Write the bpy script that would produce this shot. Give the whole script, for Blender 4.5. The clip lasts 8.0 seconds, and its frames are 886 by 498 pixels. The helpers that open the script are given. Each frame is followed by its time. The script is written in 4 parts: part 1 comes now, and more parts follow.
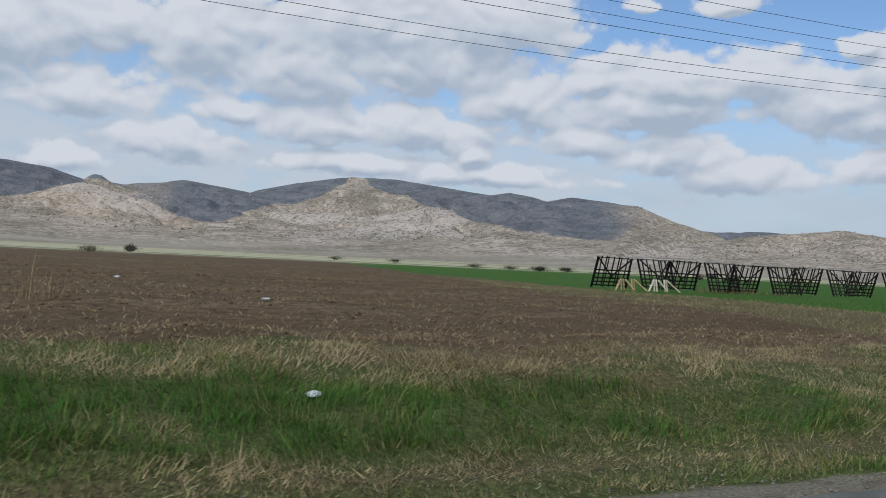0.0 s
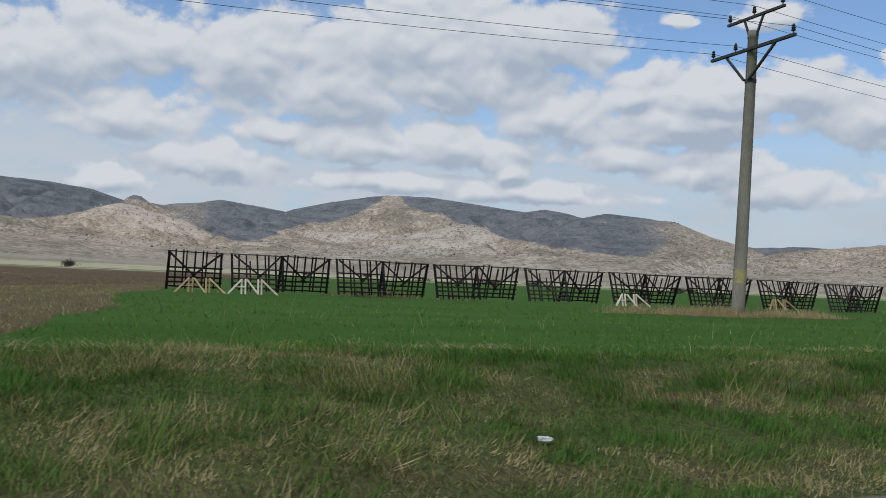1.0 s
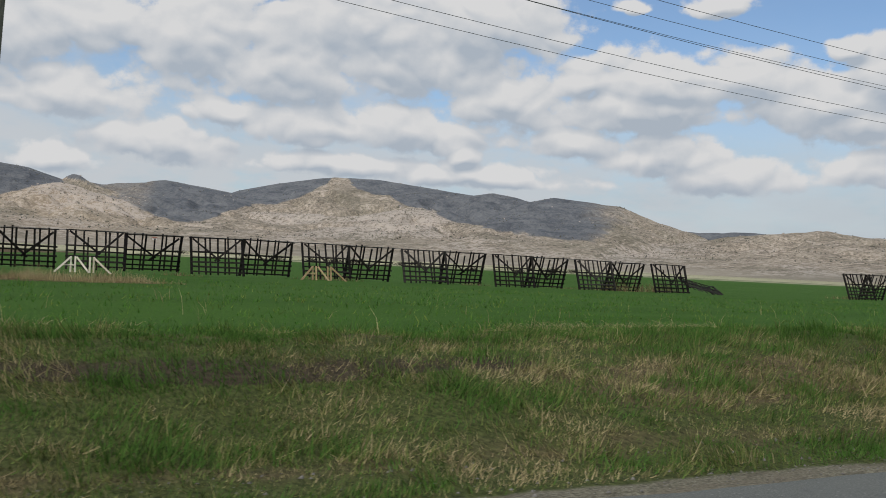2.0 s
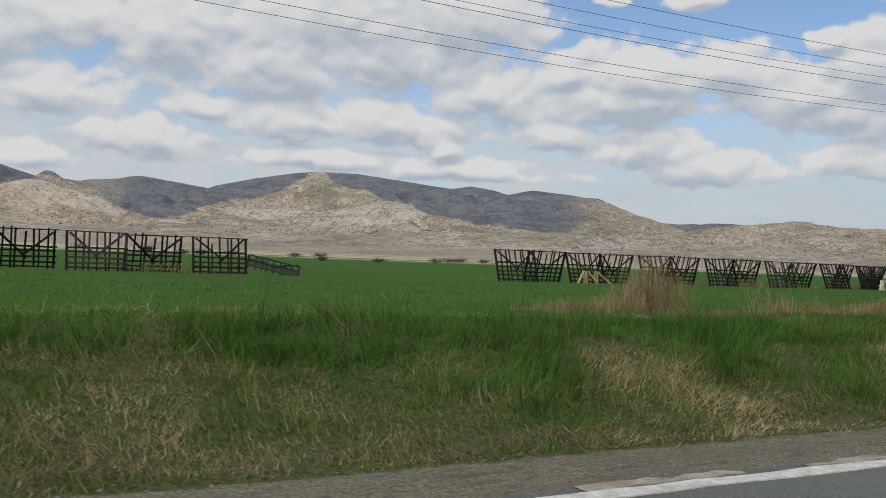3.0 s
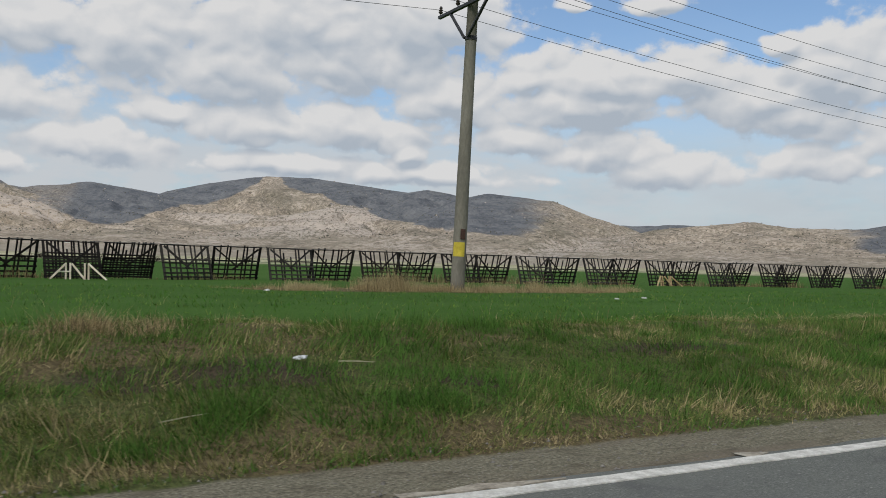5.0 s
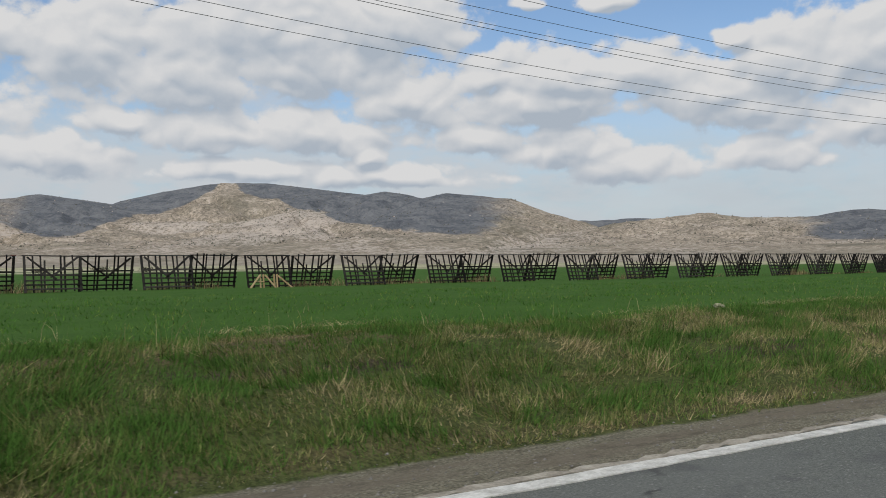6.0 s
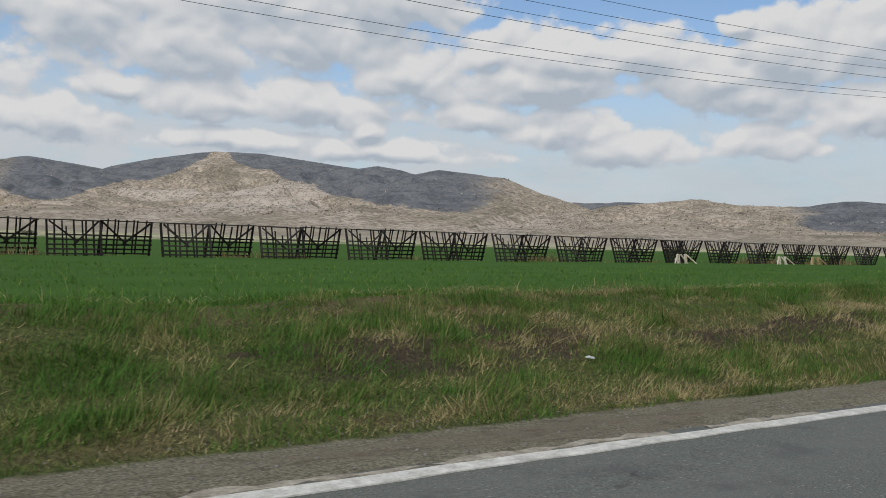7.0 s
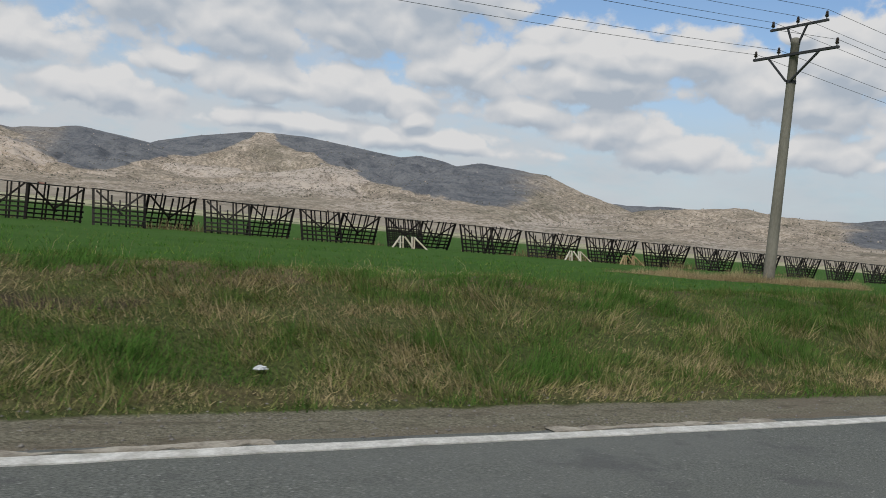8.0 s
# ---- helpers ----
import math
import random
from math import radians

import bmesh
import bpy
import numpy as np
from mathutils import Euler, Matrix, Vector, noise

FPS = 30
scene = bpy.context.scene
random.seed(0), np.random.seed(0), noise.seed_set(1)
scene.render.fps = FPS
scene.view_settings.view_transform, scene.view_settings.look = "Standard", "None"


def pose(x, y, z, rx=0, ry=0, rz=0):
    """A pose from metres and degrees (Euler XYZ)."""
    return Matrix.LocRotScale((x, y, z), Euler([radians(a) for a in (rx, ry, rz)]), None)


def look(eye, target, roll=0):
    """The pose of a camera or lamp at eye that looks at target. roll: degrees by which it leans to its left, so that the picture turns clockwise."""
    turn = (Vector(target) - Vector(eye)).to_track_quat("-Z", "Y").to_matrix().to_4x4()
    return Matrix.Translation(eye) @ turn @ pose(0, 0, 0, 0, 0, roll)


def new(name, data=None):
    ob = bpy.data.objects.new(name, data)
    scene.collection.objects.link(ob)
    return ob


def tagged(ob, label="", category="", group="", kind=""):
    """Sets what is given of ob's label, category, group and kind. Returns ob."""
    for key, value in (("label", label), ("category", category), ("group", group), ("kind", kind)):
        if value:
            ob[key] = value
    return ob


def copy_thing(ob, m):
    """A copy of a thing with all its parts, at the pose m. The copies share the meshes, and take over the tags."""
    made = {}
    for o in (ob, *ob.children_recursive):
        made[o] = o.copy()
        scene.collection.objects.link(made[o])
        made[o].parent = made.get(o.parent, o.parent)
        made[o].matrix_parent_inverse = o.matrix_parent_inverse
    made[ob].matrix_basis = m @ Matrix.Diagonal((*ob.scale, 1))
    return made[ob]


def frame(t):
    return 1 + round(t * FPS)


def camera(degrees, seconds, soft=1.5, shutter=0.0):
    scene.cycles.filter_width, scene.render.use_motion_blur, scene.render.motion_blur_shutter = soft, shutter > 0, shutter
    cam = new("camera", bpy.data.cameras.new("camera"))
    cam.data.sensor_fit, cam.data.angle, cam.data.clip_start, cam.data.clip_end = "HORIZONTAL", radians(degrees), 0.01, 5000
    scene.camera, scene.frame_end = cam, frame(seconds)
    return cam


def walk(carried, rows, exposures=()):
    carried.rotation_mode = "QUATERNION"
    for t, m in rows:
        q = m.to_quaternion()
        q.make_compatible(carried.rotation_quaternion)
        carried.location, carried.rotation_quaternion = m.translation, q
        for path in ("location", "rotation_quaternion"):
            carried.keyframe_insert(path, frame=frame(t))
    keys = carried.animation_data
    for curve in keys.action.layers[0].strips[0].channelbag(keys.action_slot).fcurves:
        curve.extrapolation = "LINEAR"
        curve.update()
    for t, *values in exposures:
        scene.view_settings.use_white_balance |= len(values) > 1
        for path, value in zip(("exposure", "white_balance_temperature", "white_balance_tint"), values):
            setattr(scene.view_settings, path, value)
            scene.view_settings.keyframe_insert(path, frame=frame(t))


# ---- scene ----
# seconds, x, y, yaw, pitch, roll
ROWS = [
    (0.0, 0.00, 0.50, -25.07, 0.87, -2.74),
    (0.5, 10.11, 0.45, -22.93, 1.47, -2.89),
    (1.0, 20.21, 0.36, -22.46, 1.95, -2.42),
    (1.2, 24.26, 0.33, -22.84, 2.07, -2.28),
    (1.5, 30.32, 0.28, -24.28, 1.68, -2.47),
    (1.7, 34.36, 0.25, -25.13, 1.36, -2.78),
    (2.8, 56.60, 0.21, -26.60, 0.59, -2.22),
    (3.0, 60.64, 0.20, -26.85, 0.60, -2.16),
    (3.5, 70.74, 0.18, -27.13, 0.66, -1.98),
    (4.0, 80.85, 0.05, -27.28, 0.61, -2.01),
    (4.5, 90.96, -0.06, -27.43, 0.56, -1.93),
    (4.7, 95.00, -0.04, -27.84, 0.51, -1.93),
    (5.0, 101.06, 0.00, -29.24, 0.96, -1.54),
    (5.2, 105.11, 0.00, -29.91, 1.37, -0.91),
    (6.3, 127.34, 0.10, -31.84, 0.88, 0.66),
    (6.5, 131.38, 0.10, -31.72, 0.66, 0.50),
    (7.0, 141.49, 0.00, -32.01, -0.51, -1.54),
    (7.5, 151.60, -0.17, -31.53, -0.88, -3.59),
    (7.9, 159.68, -0.40, -29.76, -1.22, -5.15),
    (8.0, 161.70, -0.44, -29.20, -1.16, -5.14),
]
cam = camera(55.0, 8.0, soft=0.9, shutter=0.018)
walk(cam, [(t, pose(x, y, 1.2, 90 + p, r, w)) for t, x, y, w, p, r in ROWS],
     [(0.0, -0.06, 5900, 10), (0.6, -0.06, 5900, 10), (1.0, -0.07, 6050, 10), (1.6, -0.07, 6350, 10), (2.4, -0.03, 6450, 10), (8.0, -0.03, 6450, 10)])

# ---------------------------------------------------------------- sky and sun
SUN_AZ, SUN_EL = 230.0, 46.0          # bearing from +y towards +x, height above the horizon

world = bpy.data.worlds.new("sky")
scene.world = world
world.use_nodes = True


class Nodes:
    """Small helper that strings shader nodes together."""

    def __init__(self, tree):
        self.tree = tree

    def node(self, kind):
        return self.tree.nodes.new(kind)

    def put(self, socket, value):
        if isinstance(value, bpy.types.NodeSocket):
            self.tree.links.new(value, socket)
        elif value is not None:
            socket.default_value = value

    def math(self, op, a, b=None, c=None, clamp=False):
        n = self.node("ShaderNodeMath")
        n.operation, n.use_clamp = op, clamp
        for s, v in zip(n.inputs, (a, b, c)):
            self.put(s, v)
        return n.outputs[0]

    def vmath(self, op, a, b=None, scale=None):
        n = self.node("ShaderNodeVectorMath")
        n.operation = op
        self.put(n.inputs[0], a)
        self.put(n.inputs[1], b)
        if scale is not None:
            self.put(n.inputs["Scale"], scale)
        return n.outputs["Value"] if op in ("LENGTH", "DOT_PRODUCT", "DISTANCE") else n.outputs[0]

    def noise(self, vec, scale, detail=4.0, rough=0.55, lac=2.0, dist=0.0, color=False):
        n = self.node("ShaderNodeTexNoise")
        self.put(n.inputs["Vector"], vec)
        for k, v in (("Scale", scale), ("Detail", detail), ("Roughness", rough), ("Lacunarity", lac), ("Distortion", dist)):
            self.put(n.inputs[k], v)
        return n.outputs["Color" if color else "Fac"]

    def remap(self, v, a, b, c=0.0, d=1.0, smooth=True):
        n = self.node("ShaderNodeMapRange")
        n.interpolation_type = "SMOOTHSTEP" if smooth else "LINEAR"
        for s, x in zip(n.inputs, (v, a, b, c, d)):
            self.put(s, x)
        return n.outputs[0]

    def mix(self, f, a, b, blend="MIX"):
        n = self.node("ShaderNodeMix")
        n.data_type, n.blend_type = "RGBA", blend
        self.put(n.inputs[0], f)
        for s, v in ((n.inputs[6], a), (n.inputs[7], b)):
            self.put(s, (*v, 1) if isinstance(v, tuple) and len(v) == 3 else v)
        return n.outputs[2]

    def split(self, v):
        n = self.node("ShaderNodeSeparateXYZ")
        self.put(n.inputs[0], v)
        return n.outputs

    def join(self, x, y, z):
        n = self.node("ShaderNodeCombineXYZ")
        for s, v in zip(n.inputs, (x, y, z)):
            self.put(s, v)
        return n.outputs[0]


# cumulus clouds, high heaps and low banks: bearing, height, half width, half height (degrees)
HEAPS = [
    (-4.0, 12.0, 4.0, 2.6), (1.7, 13.6, 4.2, 1.8), (9.0, 13.4, 4.0, 2.4), (13.2, 11.9, 4.7, 2.1), (20.5, 15.2, 5.7, 2.4), (28.3, 15.8, 4.6, 2.0),
    (23.6, 12.6, 5.7, 1.9), (35.0, 12.5, 1.9, 1.2), (39.4, 12.2, 4.3, 1.7), (45.0, 12.2, 3.6, 1.3), (29.8, 11.0, 4.2, 1.7), (37.3, 10.4, 4.7, 1.4),
    (49.9, 10.6, 3.8, 1.3), (53.6, 11.9, 2.4, 1.9), (52.8, 9.2, 3.3, 1.3), (50.4, 13.9, 1.2, 0.6), (43.1, 16.9, 1.5, 0.6), (37.5, 17.1, 0.9, 0.4), (58.5, 12.4, 4.0, 2.6),
]
BANKS = [
    (1.3, 9.2, 3.2, 1.5), (11.2, 9.1, 2.3, 0.9), (17.0, 8.5, 4.5, 1.2), (23.2, 8.6, 3.9, 1.3), (6.8, 6.6, 3.8, 1.1), (26.7, 7.0, 0.7, 0.7), (34.8, 8.2, 2.6, 0.9),
    (40.0, 7.6, 3.9, 1.2), (43.8, 6.6, 2.8, 1.1), (52.4, 6.8, 2.9, 1.0), (27.7, 5.7, 4.9, 0.7), (0.8, 5.2, 1.9, 0.7), (18.6, 6.1, 4.5, 0.6), (58.5, 8.2, 3.5, 1.6),
]


def cloud_field():
    """Node group: from a place (bearing, height in degrees) to how deep inside a cloud it lies, with and without its fine edge."""
    g = bpy.data.node_groups.new("cloud_field", "ShaderNodeTree")
    g.interface.new_socket("Place", in_out="INPUT", socket_type="NodeSocketVector")
    g.interface.new_socket("Depth", in_out="OUTPUT", socket_type="NodeSocketFloat")
    g.interface.new_socket("Soft", in_out="OUTPUT", socket_type="NodeSocketFloat")
    N = Nodes(g)
    place = N.node("NodeGroupInput").outputs[0]
    warp = N.noise(place, 0.16, 3.0, 0.6, color=True)
    bent = N.vmath("MULTIPLY_ADD", N.vmath("SUBTRACT", warp, (0.5, 0.5, 0.5)), (2.6, 1.5, 0.0))
    g.links.new(place, bent.node.inputs[2])
    u, v, _ = N.split(bent)
    depth = None
    for az, el, w, h in HEAPS + BANKS:
        du = N.math("MULTIPLY", N.math("SUBTRACT", u, az), 0.76 / w)
        dv = N.math("SUBTRACT", v, el)
        up = N.math("MULTIPLY", N.math("MAXIMUM", dv, 0.0), 0.74 / h)
        dn = N.math("MULTIPLY", N.math("MINIMUM", dv, 0.0), 1.1 / h)
        r = N.math("SQRT", N.math("ADD", N.math("MULTIPLY", du, du), N.math("ADD", N.math("MULTIPLY", up, up), N.math("MULTIPLY", dn, dn))))
        d = N.math("SUBTRACT", 1.0, r)
        depth = d if depth is None else N.math("SMOOTH_MAX", depth, d, 0.15)
    # away from these the same kind of broken cloud goes on
    far = N.noise(N.vmath("MULTIPLY", place, (0.35, 0.8, 1.0)), 0.10, 2.0, 0.5)
    far = N.math("MULTIPLY", N.math("SUBTRACT", far, 0.47), 6.0)
    pu, pv, _ = N.split(place)
    out_u = N.remap(N.math("ABSOLUTE", N.math("SUBTRACT", pu, 26.0)), 38.0, 48.0)
    out_v = N.remap(pv, 19.0, 27.0)
    away = N.math("MAXIMUM", out_u, out_v)
    depth = N.math("ADD", N.math("MULTIPLY", depth, N.math("SUBTRACT", 1.0, away)), N.math("MULTIPLY", far, away))
    flat = N.vmath("MULTIPLY", bent, (0.72, 1.0, 1.0))
    puff = N.math("MULTIPLY", N.math("SUBTRACT", N.noise(flat, 0.30, 2.0, 0.45), 0.50), 1.5)
    lump = N.math("MULTIPLY", N.math("ABSOLUTE", N.math("SUBTRACT", N.noise(flat, 0.45, 1.0, 0.4), 0.5)), 1.7)
    crisp = N.math("MULTIPLY", N.math("SUBTRACT", N.noise(N.vmath("MULTIPLY", place, (0.8, 1.0, 1.0)), 1.3, 7.0, 0.60), 0.5), 0.95)
    soft = N.math("ADD", N.math("ADD", depth, 0.08), N.math("ADD", puff, lump))
    ends = N.node("NodeGroupOutput")
    g.links.new(N.math("ADD", soft, crisp), ends.inputs[0])
    g.links.new(soft, ends.inputs[1])
    return g


def build_sky():
    world.node_tree.nodes.clear()
    N = Nodes(world.node_tree)
    way = N.node("ShaderNodeTexCoord").outputs["Generated"]
    x, y, z = N.split(way)
    az = N.math("MULTIPLY", N.math("ARCTAN2", x, y), 180 / math.pi)
    el = N.math("MULTIPLY", N.math("ARCSINE", z), 180 / math.pi)
    field = cloud_field()

    def deep(dx, dy):
        n = N.node("ShaderNodeGroup")
        n.node_tree = field
        N.put(n.inputs[0], N.join(N.math("ADD", az, dx), N.math("ADD", el, dy), 0.0))
        return n.outputs

    (here, smooth), (near, near_top), (_, far_top) = deep(0.0, 0.0), deep(-0.18, 0.55), deep(-0.5, 2.0)
    cover = N.remap(here, -0.10, 0.36)
    # sunlit tops, grey undersides: how much cloud lies between a place and the sun
    relief = N.math("ADD", N.math("MULTIPLY", N.math("SUBTRACT", smooth, near_top), 0.70), N.math("MULTIPLY", N.math("SUBTRACT", here, near), 0.36))
    under = N.math("MULTIPLY", N.remap(far_top, 0.10, 1.2), 0.46)
    shade = N.math("ADD", N.math("SUBTRACT", 0.72, under), relief, clamp=True)
    cloud = N.mix(shade, CLOUD_DARK, CLOUD_LIT)
    sky = N.node("ShaderNodeTexSky")
    sky.sky_type, sky.sun_disc = "NISHITA", False
    sky.sun_elevation, sky.sun_rotation = radians(SUN_EL), radians(SUN_AZ)
    sky.air_density, sky.dust_density, sky.ozone_density = 1.0, 1.0, 1.6
    blue = N.mix(1.0, sky.outputs[0], (SKY_GAIN * 0.90, SKY_GAIN * 0.97, SKY_GAIN * 1.02), "MULTIPLY")
    # thin veil towards the horizon
    veil = N.math("MULTIPLY", N.remap(el, 15.0, 2.0), 0.95)
    veil = N.math("MULTIPLY", veil, N.remap(N.noise(N.join(N.math("MULTIPLY", az, 0.3), el, 0.0), 0.35, 4.0), 0.25, 0.7, 0.75, 1.1))
    base = N.mix(veil, blue, VEIL)
    # thin broken cloud between the heaps
    thin = N.math("MULTIPLY", N.remap(N.noise(N.join(N.math("MULTIPLY", az, 0.5), el, 5.0), 0.22, 5.0, 0.6), 0.36, 0.68), N.remap(az, 44.0, 12.0, 0.15, 0.70))
    base = N.mix(N.math("MULTIPLY", thin, N.remap(el, 16.0, 11.0, 0.25, 1.0)), base, (5.3, 5.7, 6.1))
    low = N.remap(N.noise(N.join(N.math("MULTIPLY", az, 0.45), N.math("MULTIPLY", el, 1.1), 2.0), 0.5, 6.0, 0.6), 0.32, 0.56)
    low = N.math("MULTIPLY", low, N.math("MULTIPLY", N.remap(el, 10.0, 6.0, 0.0, 0.85), N.remap(az, 55.0, 20.0, 0.5, 1.0)))
    base = N.mix(low, base, (5.65, 5.9, 6.15))
    colour = N.mix(cover, base, cloud)
    back = N.node("ShaderNodeBackground")
    N.put(back.inputs[0], colour)
    back.inputs[1].default_value = SKY_STRENGTH
    N.tree.links.new(back.outputs[0], N.node("ShaderNodeOutputWorld").inputs[0])


# radiances before the strength below
SKY_STRENGTH = 0.10
SKY_GAIN = 1.3
CLOUD_LIT, CLOUD_DARK, VEIL = (7.00, 6.97, 6.94), (4.1, 4.62, 5.25), (4.6, 5.3, 5.8)
build_sky()

sun_data = bpy.data.lights.new("sun", "SUN")
sun_data.energy, sun_data.angle, sun_data.color = 2.1, radians(14), (1.0, 0.965, 0.92)
sun = new("sun", sun_data)
sun_dir = Vector((math.sin(radians(SUN_AZ)) * math.cos(radians(SUN_EL)), math.cos(radians(SUN_AZ)) * math.cos(radians(SUN_EL)), math.sin(radians(SUN_EL))))
sun.matrix_world = look(sun_dir * 50, (0, 0, 0))


# ---------------------------------------------------------------- materials
def material(name, rough=0.9, spec=0.2):
    m = bpy.data.materials.new(name)
    m.use_nodes = True
    b = m.node_tree.nodes["Principled BSDF"]
    b.inputs["Roughness"].default_value = rough
    b.inputs["Specular IOR Level"].default_value = spec
    return m, Nodes(m.node_tree), b


def bump(N, b, height, strength=0.4, distance=0.02):
    n = N.node("ShaderNodeBump")
    n.inputs["Strength"].default_value, n.inputs["Distance"].default_value = strength, distance
    N.put(n.inputs["Height"], height)
    N.put(b.inputs["Normal"], n.outputs[0])


def place_of(N):
    return N.node("ShaderNodeNewGeometry").outputs["Position"]


def attr(N, name):
    n = N.node("ShaderNodeAttribute")
    n.attribute_name = name
    return n.outputs["Fac"]


def two_tone(name, dark, light, scale, rough=0.85, spec=0.2, fine=6.0, relief=0.3, dist=0.01, stretch=(1, 1, 1), objective=False, random=0.0):
    """A surface that wanders between two colours at two scales, with fine relief."""
    m, N, b = material(name, rough, spec)
    p = N.node("ShaderNodeTexCoord").outputs["Object"] if objective else place_of(N)
    p = N.vmath("MULTIPLY", p, stretch)
    big, small = N.noise(p, scale, 3.0), N.noise(p, scale * fine, 5.0, 0.65)
    f = N.math("ADD", N.math("MULTIPLY", big, 0.55), N.math("MULTIPLY", small, 0.45))
    if random:
        r = N.node("ShaderNodeObjectInfo").outputs["Random"]
        f = N.math("ADD", f, N.math("MULTIPLY", N.math("SUBTRACT", r, 0.5), random))
    N.put(b.inputs["Base Color"], N.mix(N.remap(f, 0.3, 0.7), dark, light))
    bump(N, b, small, relief, dist)
    return m


def ground_material():
    m, N, b = material("ground", 0.95, 0.1)
    p = place_of(N)
    big = N.noise(p, 0.35, 4.0, 0.6)
    mid = N.noise(p, 1.6, 5.0, 0.65)
    fine = N.noise(p, 14.0, 5.0, 0.7)
    long = N.noise(N.vmath("MULTIPLY", p, (0.12, 1.0, 1.0)), 0.8, 4.0, 0.6)
    # verge: earth, green and dry growth
    fine = N.noise(N.vmath("MULTIPLY", p, (1.0, 0.45, 1.0)), 30.0, 6.0, 0.75)
    green = N.mix(N.remap(fine, 0.3, 0.7), (0.026, 0.034, 0.010), (0.120, 0.140, 0.044))
    dry = N.mix(N.remap(fine, 0.3, 0.7), (0.045, 0.036, 0.019), (0.190, 0.152, 0.076))
    col = N.mix(N.remap(N.math("ADD", N.math("MULTIPLY", mid, 0.6), N.math("MULTIPLY", attr(N, "straw"), 0.7)), 0.42, 0.72), green, dry)
    soil = N.mix(N.remap(fine, 0.3, 0.7), (0.026, 0.020, 0.012), (0.098, 0.077, 0.048))
    col = N.mix(N.remap(N.math("ADD", attr(N, "bare"), N.math("MULTIPLY", N.math("SUBTRACT", mid, 0.5), 0.6)), 0.3, 0.6), col, soil)
    # young wheat
    wheat = N.mix(N.remap(fine, 0.25, 0.75), (0.017, 0.048, 0.006), (0.068, 0.150, 0.018))
    wheat = N.mix(N.remap(long, 0.35, 0.7, 0.0, 0.45), wheat, (0.072, 0.145, 0.028))
    crop = N.remap(N.math("ADD", attr(N, "crop"), N.math("MULTIPLY", N.math("SUBTRACT", mid, 0.5), 0.5)), 0.4, 0.6)
    col = N.mix(crop, col, wheat)
    # tilled earth with stubble
    clod = N.noise(N.vmath("MULTIPLY", p, (0.6, 1.0, 1.0)), 7.0, 6.0, 0.75)
    earth = N.mix(N.remap(clod, 0.3, 0.68), (0.050, 0.034, 0.019), (0.215, 0.154, 0.092))
    earth = N.mix(N.remap(N.noise(N.vmath("MULTIPLY", p, (0.6, 1.0, 1.0)), 13.0, 5.0, 0.75), 0.53, 0.66, 0.0, 0.75), earth, (0.33, 0.255, 0.155))
    furrow = N.noise(N.vmath("MULTIPLY", p, (0.05, 1.0, 1.0)), 1.1, 6.0, 0.75)
    earth = N.mix(N.remap(furrow, 0.42, 0.62, 0.0, 0.6), earth, (0.072, 0.058, 0.030))
    earth = N.mix(N.remap(N.noise(N.vmath("MULTIPLY", p, (0.02, 0.2, 1.0)), 1.0, 5.0, 0.7), 0.35, 0.65, 0.15, 0.75), earth, (0.088, 0.058, 0.032))
    till = N.remap(N.math("ADD", attr(N, "tilled"), N.math("MULTIPLY", N.math("SUBTRACT", mid, 0.5), 0.6)), 0.42, 0.6)
    col = N.mix(till, col, earth)
    # dirt track and gravel shoulder
    dirt = N.mix(N.remap(fine, 0.3, 0.7), (0.15, 0.115, 0.075), (0.30, 0.245, 0.165))
    track = N.remap(N.math("ADD", attr(N, "track"), N.math("MULTIPLY", N.math("SUBTRACT", mid, 0.5), 0.9)), 0.4, 0.75)
    col = N.mix(track, col, dirt)
    grain = N.noise(p, 45.0, 6.0, 0.72)
    stone = N.node("ShaderNodeTexVoronoi")
    N.put(stone.inputs["Vector"], p)
    stone.inputs["Scale"].default_value = 46.0
    grit = N.mix(N.remap(grain, 0.32, 0.70), (0.088, 0.080, 0.056), (0.300, 0.278, 0.198))
    pale = N.math("MULTIPLY", N.remap(stone.outputs["Distance"], 0.12, 0.35, 1.0, 0.0), N.remap(N.split(stone.outputs["Color"])[0], 0.75, 0.85))
    grit = N.mix(N.math("MULTIPLY", pale, 0.7), grit, (0.46, 0.43, 0.345))
    grit = N.mix(N.remap(N.noise(N.vmath("MULTIPLY", p, (0.18, 1.0, 1.0)), 2.2, 5.0, 0.65), 0.46, 0.66, 0.0, 0.75), grit, (0.170, 0.142, 0.105))
    grit = N.mix(N.remap(N.noise(N.vmath("MULTIPLY", p, (0.5, 1.2, 1.0)), 5.0, 5.0, 0.7), 0.50, 0.66, 0.0, 0.65), grit, (0.100, 0.086, 0.058))
    gravel = N.remap(N.math("ADD", attr(N, "gravel"), N.math("MULTIPLY", N.math("SUBTRACT", mid, 0.5), 0.7)), 0.42, 0.62)
    col = N.mix(gravel, col, grit)
    # far plain: strips of stubble, grass and wheat
    x, y, z = N.split(p)
    band = N.noise(N.join(N.math("MULTIPLY", x, 0.0006), N.math("MULTIPLY", N.math("LOGARITHM", N.math("MAXIMUM", y, 1.0), 10.0), 5.0), 3.7), 2.6, 4.0, 0.7)
    plain = N.mix(N.remap(band, 0.38, 0.48), (0.085, 0.110, 0.045), (0.40, 0.375, 0.24))
    plain = N.mix(N.remap(band, 0.56, 0.66), plain, (0.17, 0.15, 0.10))
    col = N.mix(attr(N, "plain"), col, plain)
    N.put(b.inputs["Base Color"], col)
